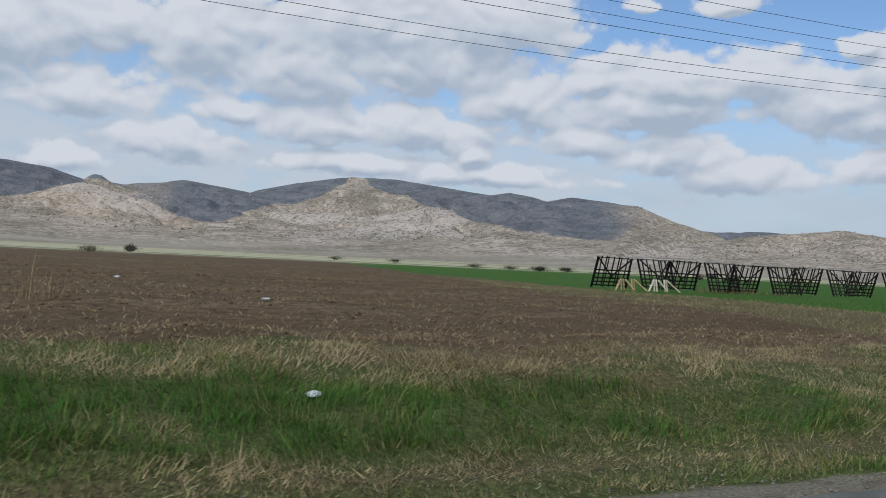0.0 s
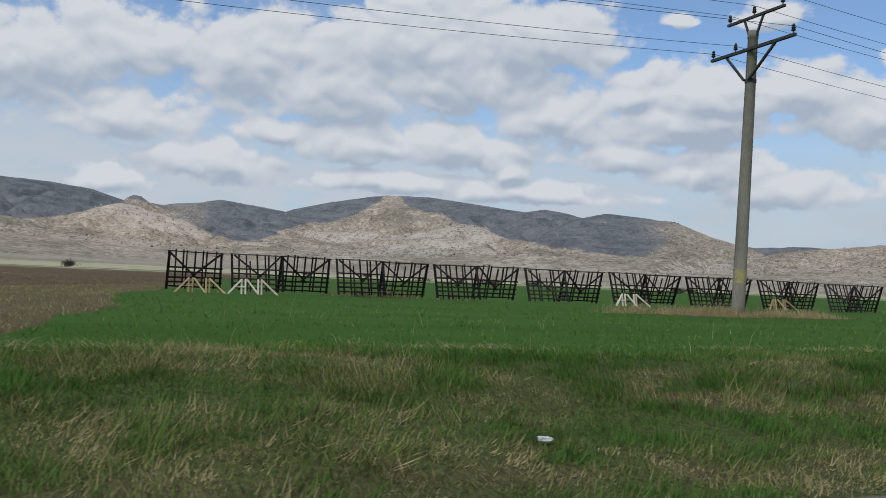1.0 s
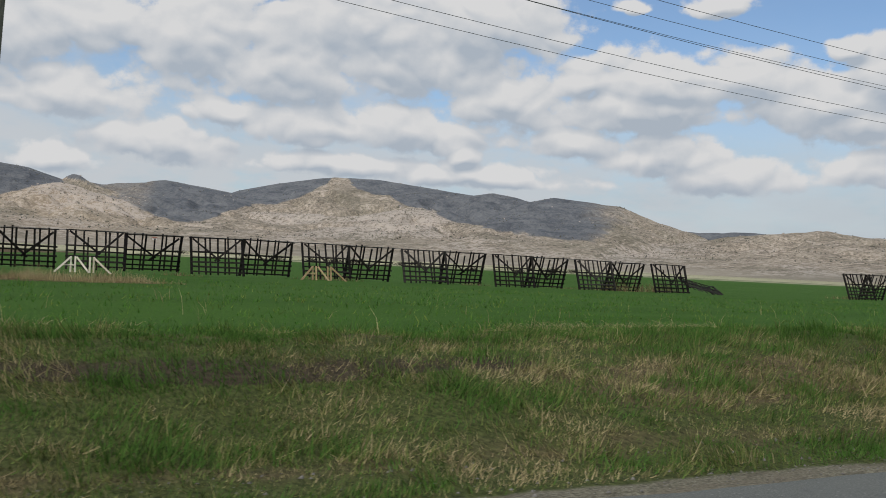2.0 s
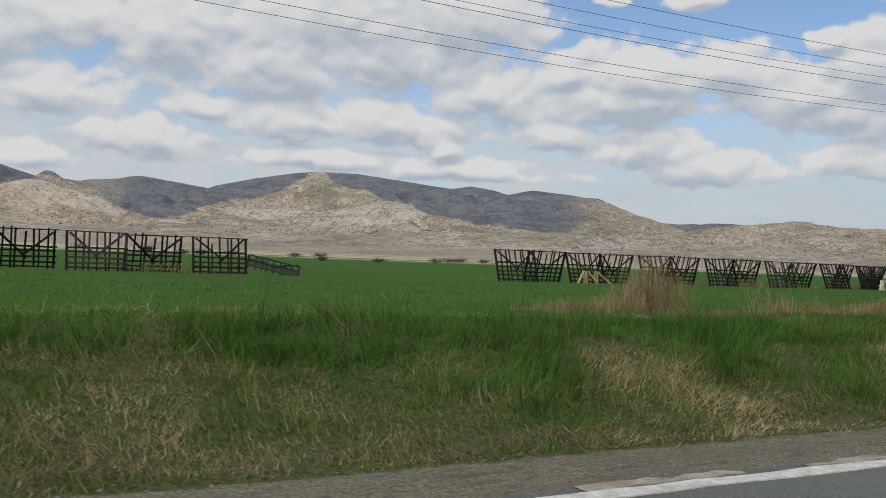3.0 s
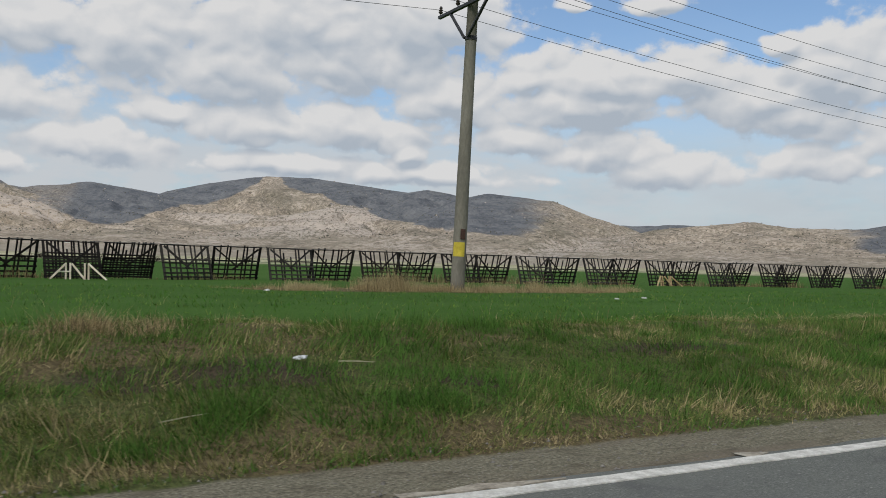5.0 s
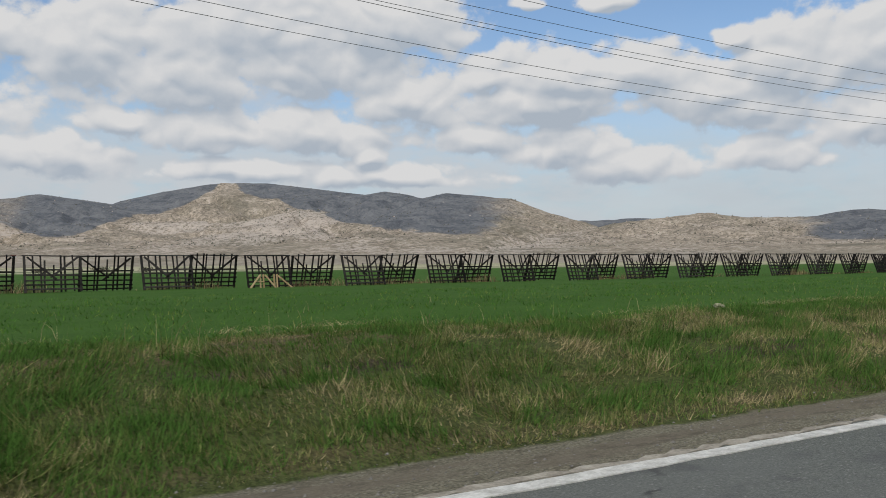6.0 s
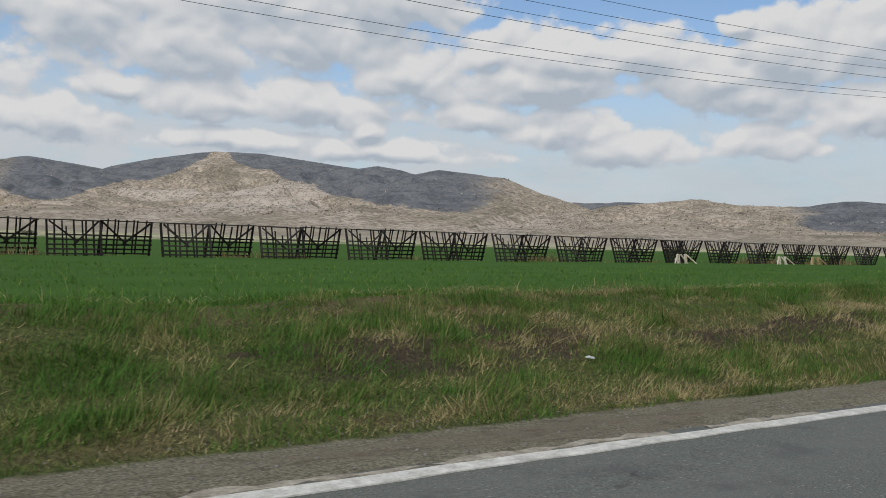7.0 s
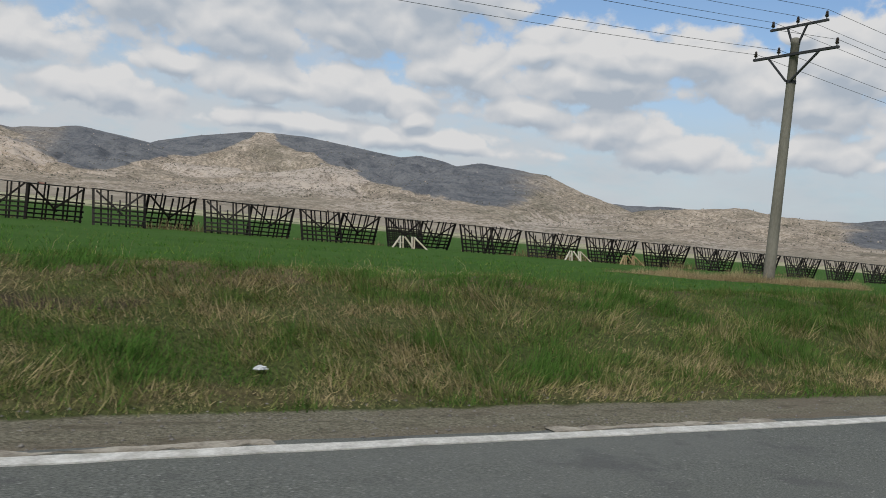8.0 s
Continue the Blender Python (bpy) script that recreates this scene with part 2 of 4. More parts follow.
    bump(N, b, N.math("ADD", N.math("MULTIPLY", clod, till), N.math("MULTIPLY", fine, 0.6)), 0.8, 0.06)
    return m


def asphalt_material():
    m, N, b = material("asphalt", 0.85, 0.25)
    p = place_of(N)
    grain = N.noise(p, 90.0, 3.0, 0.7)
    patch = N.noise(N.vmath("MULTIPLY", p, (0.3, 1.0, 1.0)), 0.9, 4.0, 0.6)
    col = N.mix(N.remap(grain, 0.34, 0.70), (0.060, 0.064, 0.055), (0.185, 0.191, 0.166))
    chip = N.node("ShaderNodeTexVoronoi")
    N.put(chip.inputs["Vector"], p)
    chip.inputs["Scale"].default_value = 34.0
    pale = N.math("MULTIPLY", N.remap(chip.outputs["Distance"], 0.10, 0.34, 1.0, 0.0), N.remap(N.split(chip.outputs["Color"])[0], 0.70, 0.85))
    col = N.mix(N.math("MULTIPLY", pale, 0.65), col, (0.38, 0.38, 0.345))
    col = N.mix(N.remap(patch, 0.35, 0.7, 0.0, 0.6), col, (0.138, 0.141, 0.127))
    col = N.mix(N.remap(N.noise(p, 1.7, 5.0, 0.65), 0.52, 0.68, 0.0, 0.55), col, (0.070, 0.070, 0.068))
    crack = N.node("ShaderNodeTexVoronoi")
    crack.feature = "DISTANCE_TO_EDGE"
    N.put(crack.inputs["Vector"], N.vmath("ADD", N.vmath("MULTIPLY", p, (0.35, 0.7, 1.0)), N.vmath("SCALE", N.noise(p, 2.0, 4.0, color=True), None, 0.35)))
    crack.inputs["Scale"].default_value = 0.55
    line = N.remap(crack.outputs["Distance"], 0.002, 0.007, 1.0, 0.0)
    line = N.math("MULTIPLY", line, N.remap(N.noise(p, 0.6), 0.56, 0.64))
    col = N.mix(line, col, (0.022, 0.021, 0.02))
    N.put(b.inputs["Base Color"], col)
    bump(N, b, N.math("SUBTRACT", grain, line), 0.5, 0.008)
    return m


def mountain_material():
    m, N, b = material("hillside", 0.95, 0.05)
    p = place_of(N)
    big, mid, fine = N.noise(p, 0.0022, 5.0, 0.6), N.noise(p, 0.012, 6.0, 0.68), N.noise(p, 0.07, 6.0, 0.82)
    grass = N.mix(N.remap(N.math("ADD", N.math("MULTIPLY", mid, 0.25), N.math("MULTIPLY", fine, 0.75)), 0.40, 0.60), (0.230, 0.195, 0.150), (0.60, 0.505, 0.395))
    grass = N.mix(N.remap(big, 0.45, 0.7, 0.0, 0.5), grass, (0.20, 0.19, 0.135))
    grass = N.mix(N.remap(N.noise(N.vmath("ADD", p, (900.0, 40.0, 0.0)), 0.0045, 5.0, 0.62), 0.50, 0.68, 0.0, 0.5), grass, (0.165, 0.152, 0.112))
    # warm sunlight on the left hill, put into the slope colour
    grass = N.mix(N.math("MULTIPLY", attr(N, "ochre"), 0.6), grass, N.mix(N.remap(fine, 0.36, 0.64), (0.46, 0.35, 0.24), (0.80, 0.64, 0.47)))
    rock = N.remap(N.math("MULTIPLY", fine, N.math("ADD", 0.35, N.math("ADD", mid, N.math("MULTIPLY", attr(N, "rocky"), 0.35)))), 0.46, 0.62)
    grass = N.mix(N.math("MULTIPLY", rock, 0.8), grass, (0.62, 0.54, 0.46))
    scrub = N.remap(N.noise(N.vmath("ADD", p, (310.0, 77.0, 0.0)), 0.035, 5.0, 0.72), 0.56, 0.68)
    grass = N.mix(N.math("MULTIPLY", scrub, 0.75), grass, (0.075, 0.072, 0.052))
    x, y, z = N.split(p)
    foot = N.remap(N.math("ADD", z, N.math("MULTIPLY", N.math("SUBTRACT", big, 0.5), 90.0)), 6.0, 34.0, 0.8, 0.0)
    grass = N.mix(foot, grass, N.mix(N.remap(N.noise(N.vmath("MULTIPLY", p, (0.15, 1.0, 1.0)), 0.006, 4.0, 0.6), 0.4, 0.6), (0.32, 0.285, 0.22), (0.44, 0.385, 0.30)))
    # cloud shade on the ridges, painted as a darker, bluish slope colour
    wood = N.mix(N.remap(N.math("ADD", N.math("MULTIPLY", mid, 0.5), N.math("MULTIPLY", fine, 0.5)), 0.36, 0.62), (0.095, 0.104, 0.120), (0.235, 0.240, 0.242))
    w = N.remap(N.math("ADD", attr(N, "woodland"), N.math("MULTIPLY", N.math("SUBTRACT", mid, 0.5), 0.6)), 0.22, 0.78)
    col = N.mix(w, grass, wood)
    N.put(b.inputs["Base Color"], col)
    bump(N, b, N.math("ADD", N.math("MULTIPLY", mid, 0.30), N.math("MULTIPLY", fine, 0.70)), 0.8, 17.0)
    return m


def blade_material(name, colours):
    """Grass: from green over olive to straw by each blade's dryness, a little different from blade to blade."""
    m, N, b = material(name, 0.75, 0.12)
    g = N.node("ShaderNodeNewGeometry")
    r = g.outputs["Random Per Island"]
    patch = N.noise(g.outputs["Position"], 2.2, 3.0)
    dry = N.math("ADD", attr(N, "dry"), N.math("ADD", N.math("MULTIPLY", N.math("SUBTRACT", r, 0.5), 0.65), N.math("MULTIPLY", N.math("SUBTRACT", patch, 0.5), 0.5)))
    col = N.mix(N.remap(dry, 0.1, 0.5, smooth=False), colours[0], colours[1])
    col = N.mix(N.remap(dry, 0.5, 0.9, smooth=False), col, colours[2])
    tone = N.math("FRACT", N.math("MULTIPLY", r, 7.31))
    col = N.mix(N.remap(tone, 0.25, 1.0, 0.0, 0.92, smooth=False), col, N.mix(1.0, col, (0.20, 0.20, 0.20), "MULTIPLY"))
    N.put(b.inputs["Base Color"], col)
    thin, both = N.node("ShaderNodeBsdfTranslucent"), N.node("ShaderNodeMixShader")
    N.put(thin.inputs[0], col)
    both.inputs[0].default_value = 0.38
    m.node_tree.links.new(b.outputs[0], both.inputs[1])
    m.node_tree.links.new(thin.outputs[0], both.inputs[2])
    m.node_tree.links.new(both.outputs[0], m.node_tree.nodes["Material Output"].inputs[0])
    return m


GROUND, ASPHALT, HILL = ground_material(), asphalt_material(), mountain_material()
LINE_PAINT = two_tone("road_paint", (0.36, 0.345, 0.30), (0.70, 0.685, 0.625), 9.0, 0.7, 0.3, 8.0, 0.3, 0.004)
OLD_PAINT = two_tone("worn_paint", (0.17, 0.145, 0.11), (0.42, 0.385, 0.31), 7.0, 0.85, 0.2, 8.0, 0.3, 0.004)
CONCRETE = two_tone("pole_concrete", (0.135, 0.128, 0.102), (0.245, 0.232, 0.188), 1.2, 0.9, 0.15, 14.0, 0.3, 0.006, (1, 1, 0.35))
STEEL = two_tone("galvanised_dark_steel", (0.018, 0.019, 0.021), (0.048, 0.048, 0.050), 4.0, 0.6, 0.4)
PORCELAIN = two_tone("brown_porcelain", (0.020, 0.015, 0.013), (0.050, 0.036, 0.030), 9.0, 0.3, 0.5)
WIRE = two_tone("aluminium_wire", (0.09, 0.09, 0.10), (0.17, 0.17, 0.18), 3.0, 0.5, 0.4)
WOOD_DARK = two_tone("weathered_dark_wood", (0.008, 0.007, 0.007), (0.028, 0.024, 0.021), 2.5, 0.9, 0.1, 9.0, 0.4, 0.006, (1, 1, 0.4), True, 0.25)
# the panel wood again, lightened for the light on faces that lean back
WOOD_GREY_LIT = two_tone("weathered_wood_lit_grey", (0.014, 0.013, 0.012), (0.048, 0.043, 0.038), 2.5, 0.9, 0.1, 9.0, 0.4, 0.006, (1, 1, 0.4), True, 0.3)
WOOD_PALE = two_tone("fresh_pale_wood", (0.42, 0.35, 0.25), (0.72, 0.66, 0.55), 3.0, 0.8, 0.2, 9.0, 0.3, 0.005, (1, 1, 0.5), True, 0.2)
YELLOW = two_tone("yellow_paint", (0.38, 0.30, 0.03), (0.62, 0.50, 0.06), 6.0, 0.7, 0.3)
FADED = two_tone("faded_yellow_paint", (0.22, 0.20, 0.09), (0.36, 0.32, 0.14), 6.0, 0.8, 0.2)
PLATE = two_tone("rusty_plate", (0.030, 0.018, 0.014), (0.10, 0.05, 0.035), 9.0, 0.6, 0.3)
PLASTIC = two_tone("white_plastic", (0.45, 0.46, 0.45), (0.70, 0.71, 0.70), 14.0, 0.45, 0.4)
PLASTER = two_tone("white_plaster", (0.60, 0.58, 0.53), (0.80, 0.78, 0.73), 0.8, 0.9, 0.2)
TILE = two_tone("red_tile", (0.16, 0.06, 0.04), (0.30, 0.12, 0.08), 2.0, 0.85, 0.2)
VERGE_BLADE = blade_material("verge_grass", ((0.105, 0.220, 0.040), (0.265, 0.275, 0.088), (0.54, 0.435, 0.235)))
DRY_BLADE = blade_material("dry_grass", ((0.22, 0.155, 0.085), (0.40, 0.305, 0.155), (0.66, 0.545, 0.30)))
WHEAT_BLADE = blade_material("young_wheat", ((0.075, 0.205, 0.028), (0.145, 0.285, 0.045), (0.34, 0.38, 0.10)))
BUSH_LEAF = blade_material("bare_bush", ((0.035, 0.030, 0.022), (0.060, 0.052, 0.036), (0.10, 0.085, 0.06)))


# ---------------------------------------------------------------- shapes
def fbm(x, y, scale, octaves=4, seed=0, gain=0.5):
    """Smooth value noise between 0 and 1, for arrays."""
    out, amp, total = np.zeros(np.broadcast(x, y).shape), 1.0, 0.0
    rng = np.random.RandomState(seed + 11)
    table = rng.rand(256, 256)
    for o in range(octaves):
        u, v = x * scale * 2 ** o + 17.3 * o, y * scale * 2 ** o + 5.9 * o
        i, j = np.floor(u).astype(int), np.floor(v).astype(int)
        fu, fv = u - i, v - j
        fu, fv = fu * fu * (3 - 2 * fu), fv * fv * (3 - 2 * fv)
        t = lambda a, b: table[a % 256, b % 256]
        out = out + amp * ((t(i, j) * (1 - fu) + t(i + 1, j) * fu) * (1 - fv) + (t(i, j + 1) * (1 - fu) + t(i + 1, j + 1) * fu) * fv)
        total += amp
        amp *= gain
    return out / total


def step(v, a, b):
    f = np.clip((v - a) / (b - a), 0, 1)
    return f * f * (3 - 2 * f)


def mesh_object(name, verts, faces, mat, parent=None, smooth=False):
    me = bpy.data.meshes.new(name)
    me.from_pydata([tuple(v) for v in verts], [], [tuple(f) for f in faces])
    me.materials.append(mat)
    if smooth:
        me.shade_smooth()
    ob = new(name, me)
    ob.parent = parent
    return ob


def sheet(name, xs, ys, height, mat, attributes=None):
    """A terrain sheet over the grid xs, ys."""
    X, Y = np.meshgrid(xs, ys, indexing="ij")
    Z = height(X, Y)
    n, k = len(xs), len(ys)
    idx = np.arange(n * k).reshape(n, k)
    quads = np.stack([idx[:-1, :-1], idx[1:, :-1], idx[1:, 1:], idx[:-1, 1:]], -1).reshape(-1, 4)
    me = bpy.data.meshes.new(name)
    me.vertices.add(n * k)
    me.vertices.foreach_set("co", np.stack([X, Y, Z], -1).ravel())
    me.loops.add(quads.size)
    me.loops.foreach_set("vertex_index", quads.ravel())
    me.polygons.add(len(quads))
    me.polygons.foreach_set("loop_start", np.arange(0, quads.size, 4))
    me.update(calc_edges=True)
    me.materials.append(mat)
    me.shade_smooth()
    for key, values in (attributes(X, Y, Z) if attributes else {}).items():
        a = me.attributes.new(key, "FLOAT", "POINT")
        a.data.foreach_set("value", np.ascontiguousarray(values, dtype=np.float32).ravel())
    return new(name, me)


def part(name, bm, mat, parent, label=""):
    me = bpy.data.meshes.new(name)
    bm.to_mesh(me)
    bm.free()
    me.materials.append(mat)
    ob = new(name, me)
    ob.parent = parent
    if label:
        ob["label"] = label
    return ob


def beam(bm, a, b, w, h=None, taper=1.0):
    """A squared timber or bar from a to b."""
    a, b = Vector(a), Vector(b)
    d = (b - a).normalized()
    side = d.cross(Vector((0, 1, 0)))
    if side.length < 0.1:
        side = d.cross(Vector((1, 0, 0)))
    side.normalize()
    up = side.cross(d)
    h = h or w
    vs = []
    for p, s in ((a, 1.0), (b, taper)):
        for i, j in ((-1, -1), (1, -1), (1, 1), (-1, 1)):
            vs.append(bm.verts.new(p + side * (i * w / 2 * s) + up * (j * h / 2 * s)))
    for f in ((0, 3, 2, 1), (4, 5, 6, 7), (0, 1, 5, 4), (1, 2, 6, 5), (2, 3, 7, 6), (3, 0, 4, 7)):
        bm.faces.new([vs[i] for i in f])
    return bm


def lathe(bm, rings, sides=16, at=(0, 0, 0)):
    """A turned body from rings of (radius, height)."""
    loops = []
    for r, z in rings:
        loops.append([bm.verts.new((at[0] + r * math.cos(2 * math.pi * i / sides), at[1] + r * math.sin(2 * math.pi * i / sides), at[2] + z)) for i in range(sides)])
    for a, b in zip(loops, loops[1:]):
        for i in range(sides):
            bm.faces.new((a[i], a[(i + 1) % sides], b[(i + 1) % sides], b[i]))
    bm.faces.new(loops[0][::-1])
    bm.faces.new(loops[-1])
    return bm


# ---------------------------------------------------------------- the ground
ROAD_EDGE, LINE_Y = 3.90, 3.75
CREST_X = [-60, 5, 22, 36, 50, 62, 80, 100, 118, 132, 146, 158, 172, 200, 260]
CREST_Z = [.34, .34, .36, .36, .45, .52, .50, .44, .42, .40, .48, .60, .64, .60, .50]


def lay(X, Y):
    """Height of the ground: roadside, bank, fields and plain."""
    crest = np.interp(X, CREST_X, CREST_Z)
    wander = 8.6 + 1.4 * (fbm(X, 0 * X, 0.09, 3, 5) - 0.5)
    z = np.where(Y < 4.7, -0.02, 0.0)
    z = np.where(Y < ROAD_EDGE, -0.10 * step(ROAD_EDGE - Y, 0.0, 0.15), -0.02 * step(Y, ROAD_EDGE, 4.6))
    f = np.clip((Y - 4.6) / (wander - 4.6), 0, 1)
    z = z + (crest + 0.02) * (0.35 * f + 0.65 * step(f, 0.0, 1.0))
    z = z + (np.interp(Y, [8.6, 14, 24, 33, 60, 200, 1500], [0, 0.40, 0.40, 0.30, 0.20, 0.2, 2.0]) - crest) * step(Y, wander, wander + 5.0)
    soft = step(Y, 4.6, 5.4)
    z = z + soft * 0.22 * (fbm(X, Y, 0.5, 2, 2) - 0.5) * (1 - 0.65 * step(Y, 9, 11))
    t = tilled(X, Y)
    z = z + t * 0.16 * (fbm(X * 0.8, Y, 0.9, 2, 9) - 0.5) * (1 - step(Y, 30, 40))
    z = np.where(Y < -4.2, -0.15 - 0.25 * step(-Y, 4.2, 7.0) + 0.1 * (fbm(X, Y, 0.4, 3, 8) - 0.5), z)
    return z


def track_x(Y):
    """The middle of the farm track that leaves the road."""
    return np.interp(Y, [4, 6, 9, 12, 18, 24, 31, 45, 80], [15.2, 15.6, 16.2, 17.6, 18.8, 19.0, 19.9, 23.6, 31.5])


def tilled(X, Y):
    edge = np.interp(Y, [8, 12, 18, 24, 31, 45, 102, 190], [12.6, 13.6, 14.2, 14.9, 16.8, 22.0, 37.0, 60.0]) + 0.9 * (fbm(X, Y, 0.5, 3, 14) - 0.5)
    return step(edge - X, -0.3, 0.6) * step(Y + 1.2 * (fbm(X, Y, 0.4, 3, 15) - 0.5), 7.9, 9.4) * (1 - step(Y, 150, 190))


def covers(X, Y, Z):
    n1 = fbm(X, Y, 0.35, 3, 21)
    straw = np.zeros_like(X)
    straw = np.maximum(straw, 0.42 * np.exp(-((Y - 4.95) / 0.35) ** 2))
    straw = np.maximum(straw, 0.55 * np.exp(-((Y - 8.9) / 0.5) ** 2) * step(n1, 0.42, 0.55))
    straw = np.maximum(straw, 0.7 * step(fbm(X * 0.4, Y, 0.6, 4, 31), 0.53, 0.72))
    for cx, cy, rx, ry in STRAW_SPOTS:
        straw = np.maximum(straw, 1.0 - step(np.hypot((X - cx) / rx, (Y - cy) / ry), 0.7, 1.15))
    bare = step(fbm(X * 0.4, Y, 0.95, 3, 52), 0.52, 0.66) * np.exp(-((Y - 6.8) / 0.75) ** 2) * step(X, 26, 34) * (1 - step(X, 160, 172)) * step(np.abs(X - 93), 7.0, 10.0)
    tl = tilled(X, Y)
    crop = np.maximum(step(Y, 8.8, 9.8), step(-Y, 9.0, 12.0)) * (1 - tl)
    for cx, cy, rx, ry in STRAW_SPOTS:
        crop = crop * step(np.hypot((X - cx) / rx, (Y - cy) / ry), 0.75, 1.1)
    # dry trodden growth beside the track, between plough and wheat
    lane = step(track_x(Y) + 1.7 + 1.2 * (n1 - 0.5) - X, -0.5, 0.5) * step(Y, 9.5, 11.5) * (1 - step(Y, 45, 70)) * (1 - tl)
    crop = crop * (1 - lane)
    straw = np.maximum(straw, lane * (0.55 + 0.4 * step(n1, 0.3, 0.55)))
    wide = np.interp(Y, [4, 6, 9, 14, 30], [3.4, 3.0, 2.5, 2.0, 1.6])
    d = np.abs(X - track_x(Y)) - 0.30 * wide      # two wheel ruts
    tr = np.exp(-(d / (0.16 * wide)) ** 2) * step(Y, 3.5, 4.5) * (1 - step(Y, 12, 26)) * 0.60
    gr = (1 - step(Y + np.interp(X, [-5, 8, 11, 20, 24, 48, 58], [0.5, 0.4, 0.0, 0.0, 0.5, 0.5, 0.0]), 4.35, 4.95)) * step(Y, -5.2, -4.6)
    gr = np.maximum(gr, (1 - step(np.abs(X - 15.6) + 1.6 * (n1 - 0.5), 1.2, 3.2)) * (1 - step(Y + 1.2 * (n1 - 0.5), 4.9, 6.0)) * step(Y, 2.0, 3.5))
    return dict(straw=straw, crop=crop, tilled=tl, track=tr, gravel=gr, bare=bare, plain=step(Y + 60 * (n1 - 0.5), 140, 190))


# dry tall growth that the plough leaves: x, y, half lengths
STRAW_SPOTS = [(100.1, 9.2, 1.0, 0.25), (101.6, 8.6, 0.6, 0.3), (102.8, 9.4, 0.8, 0.2), (59.8, 9.2, 0.25, 0.2), (38.6, 21.4, 5.2, 1.1), (113.6, 21.5, 7.2, 1.3), (186.6, 20.8, 7.0, 1.3), (75.2, 12.6, 5.2, 0.8), (-0.2, 13.6, 0.5, 0.4), (93.5, 6.3, 5.0, 0.7), (149.5, 9.0, 1.5, 0.35), (147.3, 6.7, 1.3, 0.5)]

xs = np.concatenate([-np.geomspace(6000, 25, 26), np.arange(-12, 215, 0.25), np.geomspace(245, 6500, 26)])
ys = np.concatenate([-np.geomspace(3000, 6, 16), np.arange(-4.4, 3.6, 1.0), np.arange(3.7, 10.5, 0.17), np.arange(10.6, 26, 0.5), np.geomspace(26.5, 6000, 50)])
ground = tagged(sheet("ground", xs, ys, lay, GROUND, covers), "grassy verge, green wheat and brown tilled fields", "ground", kind="structure")

# the road: a slab with a ragged edge
def road():
    rng = np.random.RandomState(3)
    xr = np.concatenate([np.arange(-400, -20, 20.0), np.arange(-20, 240, 0.35), np.arange(240, 600, 20.0)])
    rag = ROAD_EDGE + 0.05 * (fbm(xr, 0 * xr, 1.3, 4, 44) - 0.5) * 2 + 0.02 * rng.rand(len(xr))
    rows = [(-4.0, -0.3), (-4.0, 0.0), (-3.0, 0.006), (0.6, 0.03), (2.4, 0.012), (3.5, 0.003), (None, 0.0), (None, -0.12)]
    verts = [(x, r if y is None else y, z) for x, r in zip(xr, rag) for y, z in rows]
    k = len(rows)
    faces = [(i * k + j, (i + 1) * k + j, (i + 1) * k + j + 1, i * k + j + 1) for i in range(len(xr) - 1) for j in range(k - 1)]
    ob = mesh_object("road", verts, faces, ASPHALT)
    return tagged(ob, "grey cracked asphalt country road", "road", kind="structure")


road()


def strip(name, y, width, x0, x1, z, mat, seed, label, gaps=0.0, ragged=0.012, spacing=0.3):
    """A painted line with worn edges, lying on the road."""
    rng = np.random.RandomState(seed)
    xr = np.arange(x0, x1, spacing)
    lo = y - width / 2 + ragged * (rng.rand(len(xr)) - 0.5) * 2
    hi = y + width / 2 + ragged * (rng.rand(len(xr)) - 0.5) * 2
    verts, faces = [], []
    keep = fbm(xr, 0 * xr, 0.9, 3, seed) > gaps
    for i in range(len(xr)):
        for yy in (lo[i], hi[i]):
            verts += [(xr[i], yy, z - 0.006), (xr[i], yy, z + 0.003)]
    for i in range(len(xr) - 1):
        if keep[i]:
            a, b = i * 4, (i + 1) * 4
            faces += [(a + 1, b + 1, b + 3, a + 3), (a, b, b + 1, a + 1), (a + 2, a + 3, b + 3, b + 2)]
    ob = mesh_object(name, verts, faces, mat)
    return tagged(ob, label, "road marking", kind="structure")


strip("edge_line", LINE_Y, 0.13, 56, 240, 0.006, LINE_PAINT, 5, "white painted road edge line, worn at its rims", 0.16)
strip("old_edge_line", LINE_Y + 0.125, 0.075, 54, 168, 0.005, OLD_PAINT, 9, "pale worn old edge line broken into pieces", 0.47, 0.045, 0.13)
for i in range(-6, 16):
    strip("centre_line", 0.62, 0.12, i * 15.0, i * 15.0 + 4.5, 0.030, LINE_PAINT, 60 + i, "white dashed centre line of the road", 0.0)


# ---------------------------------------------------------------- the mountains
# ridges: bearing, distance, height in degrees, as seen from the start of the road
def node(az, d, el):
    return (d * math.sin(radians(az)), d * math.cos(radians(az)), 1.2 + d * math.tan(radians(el)))


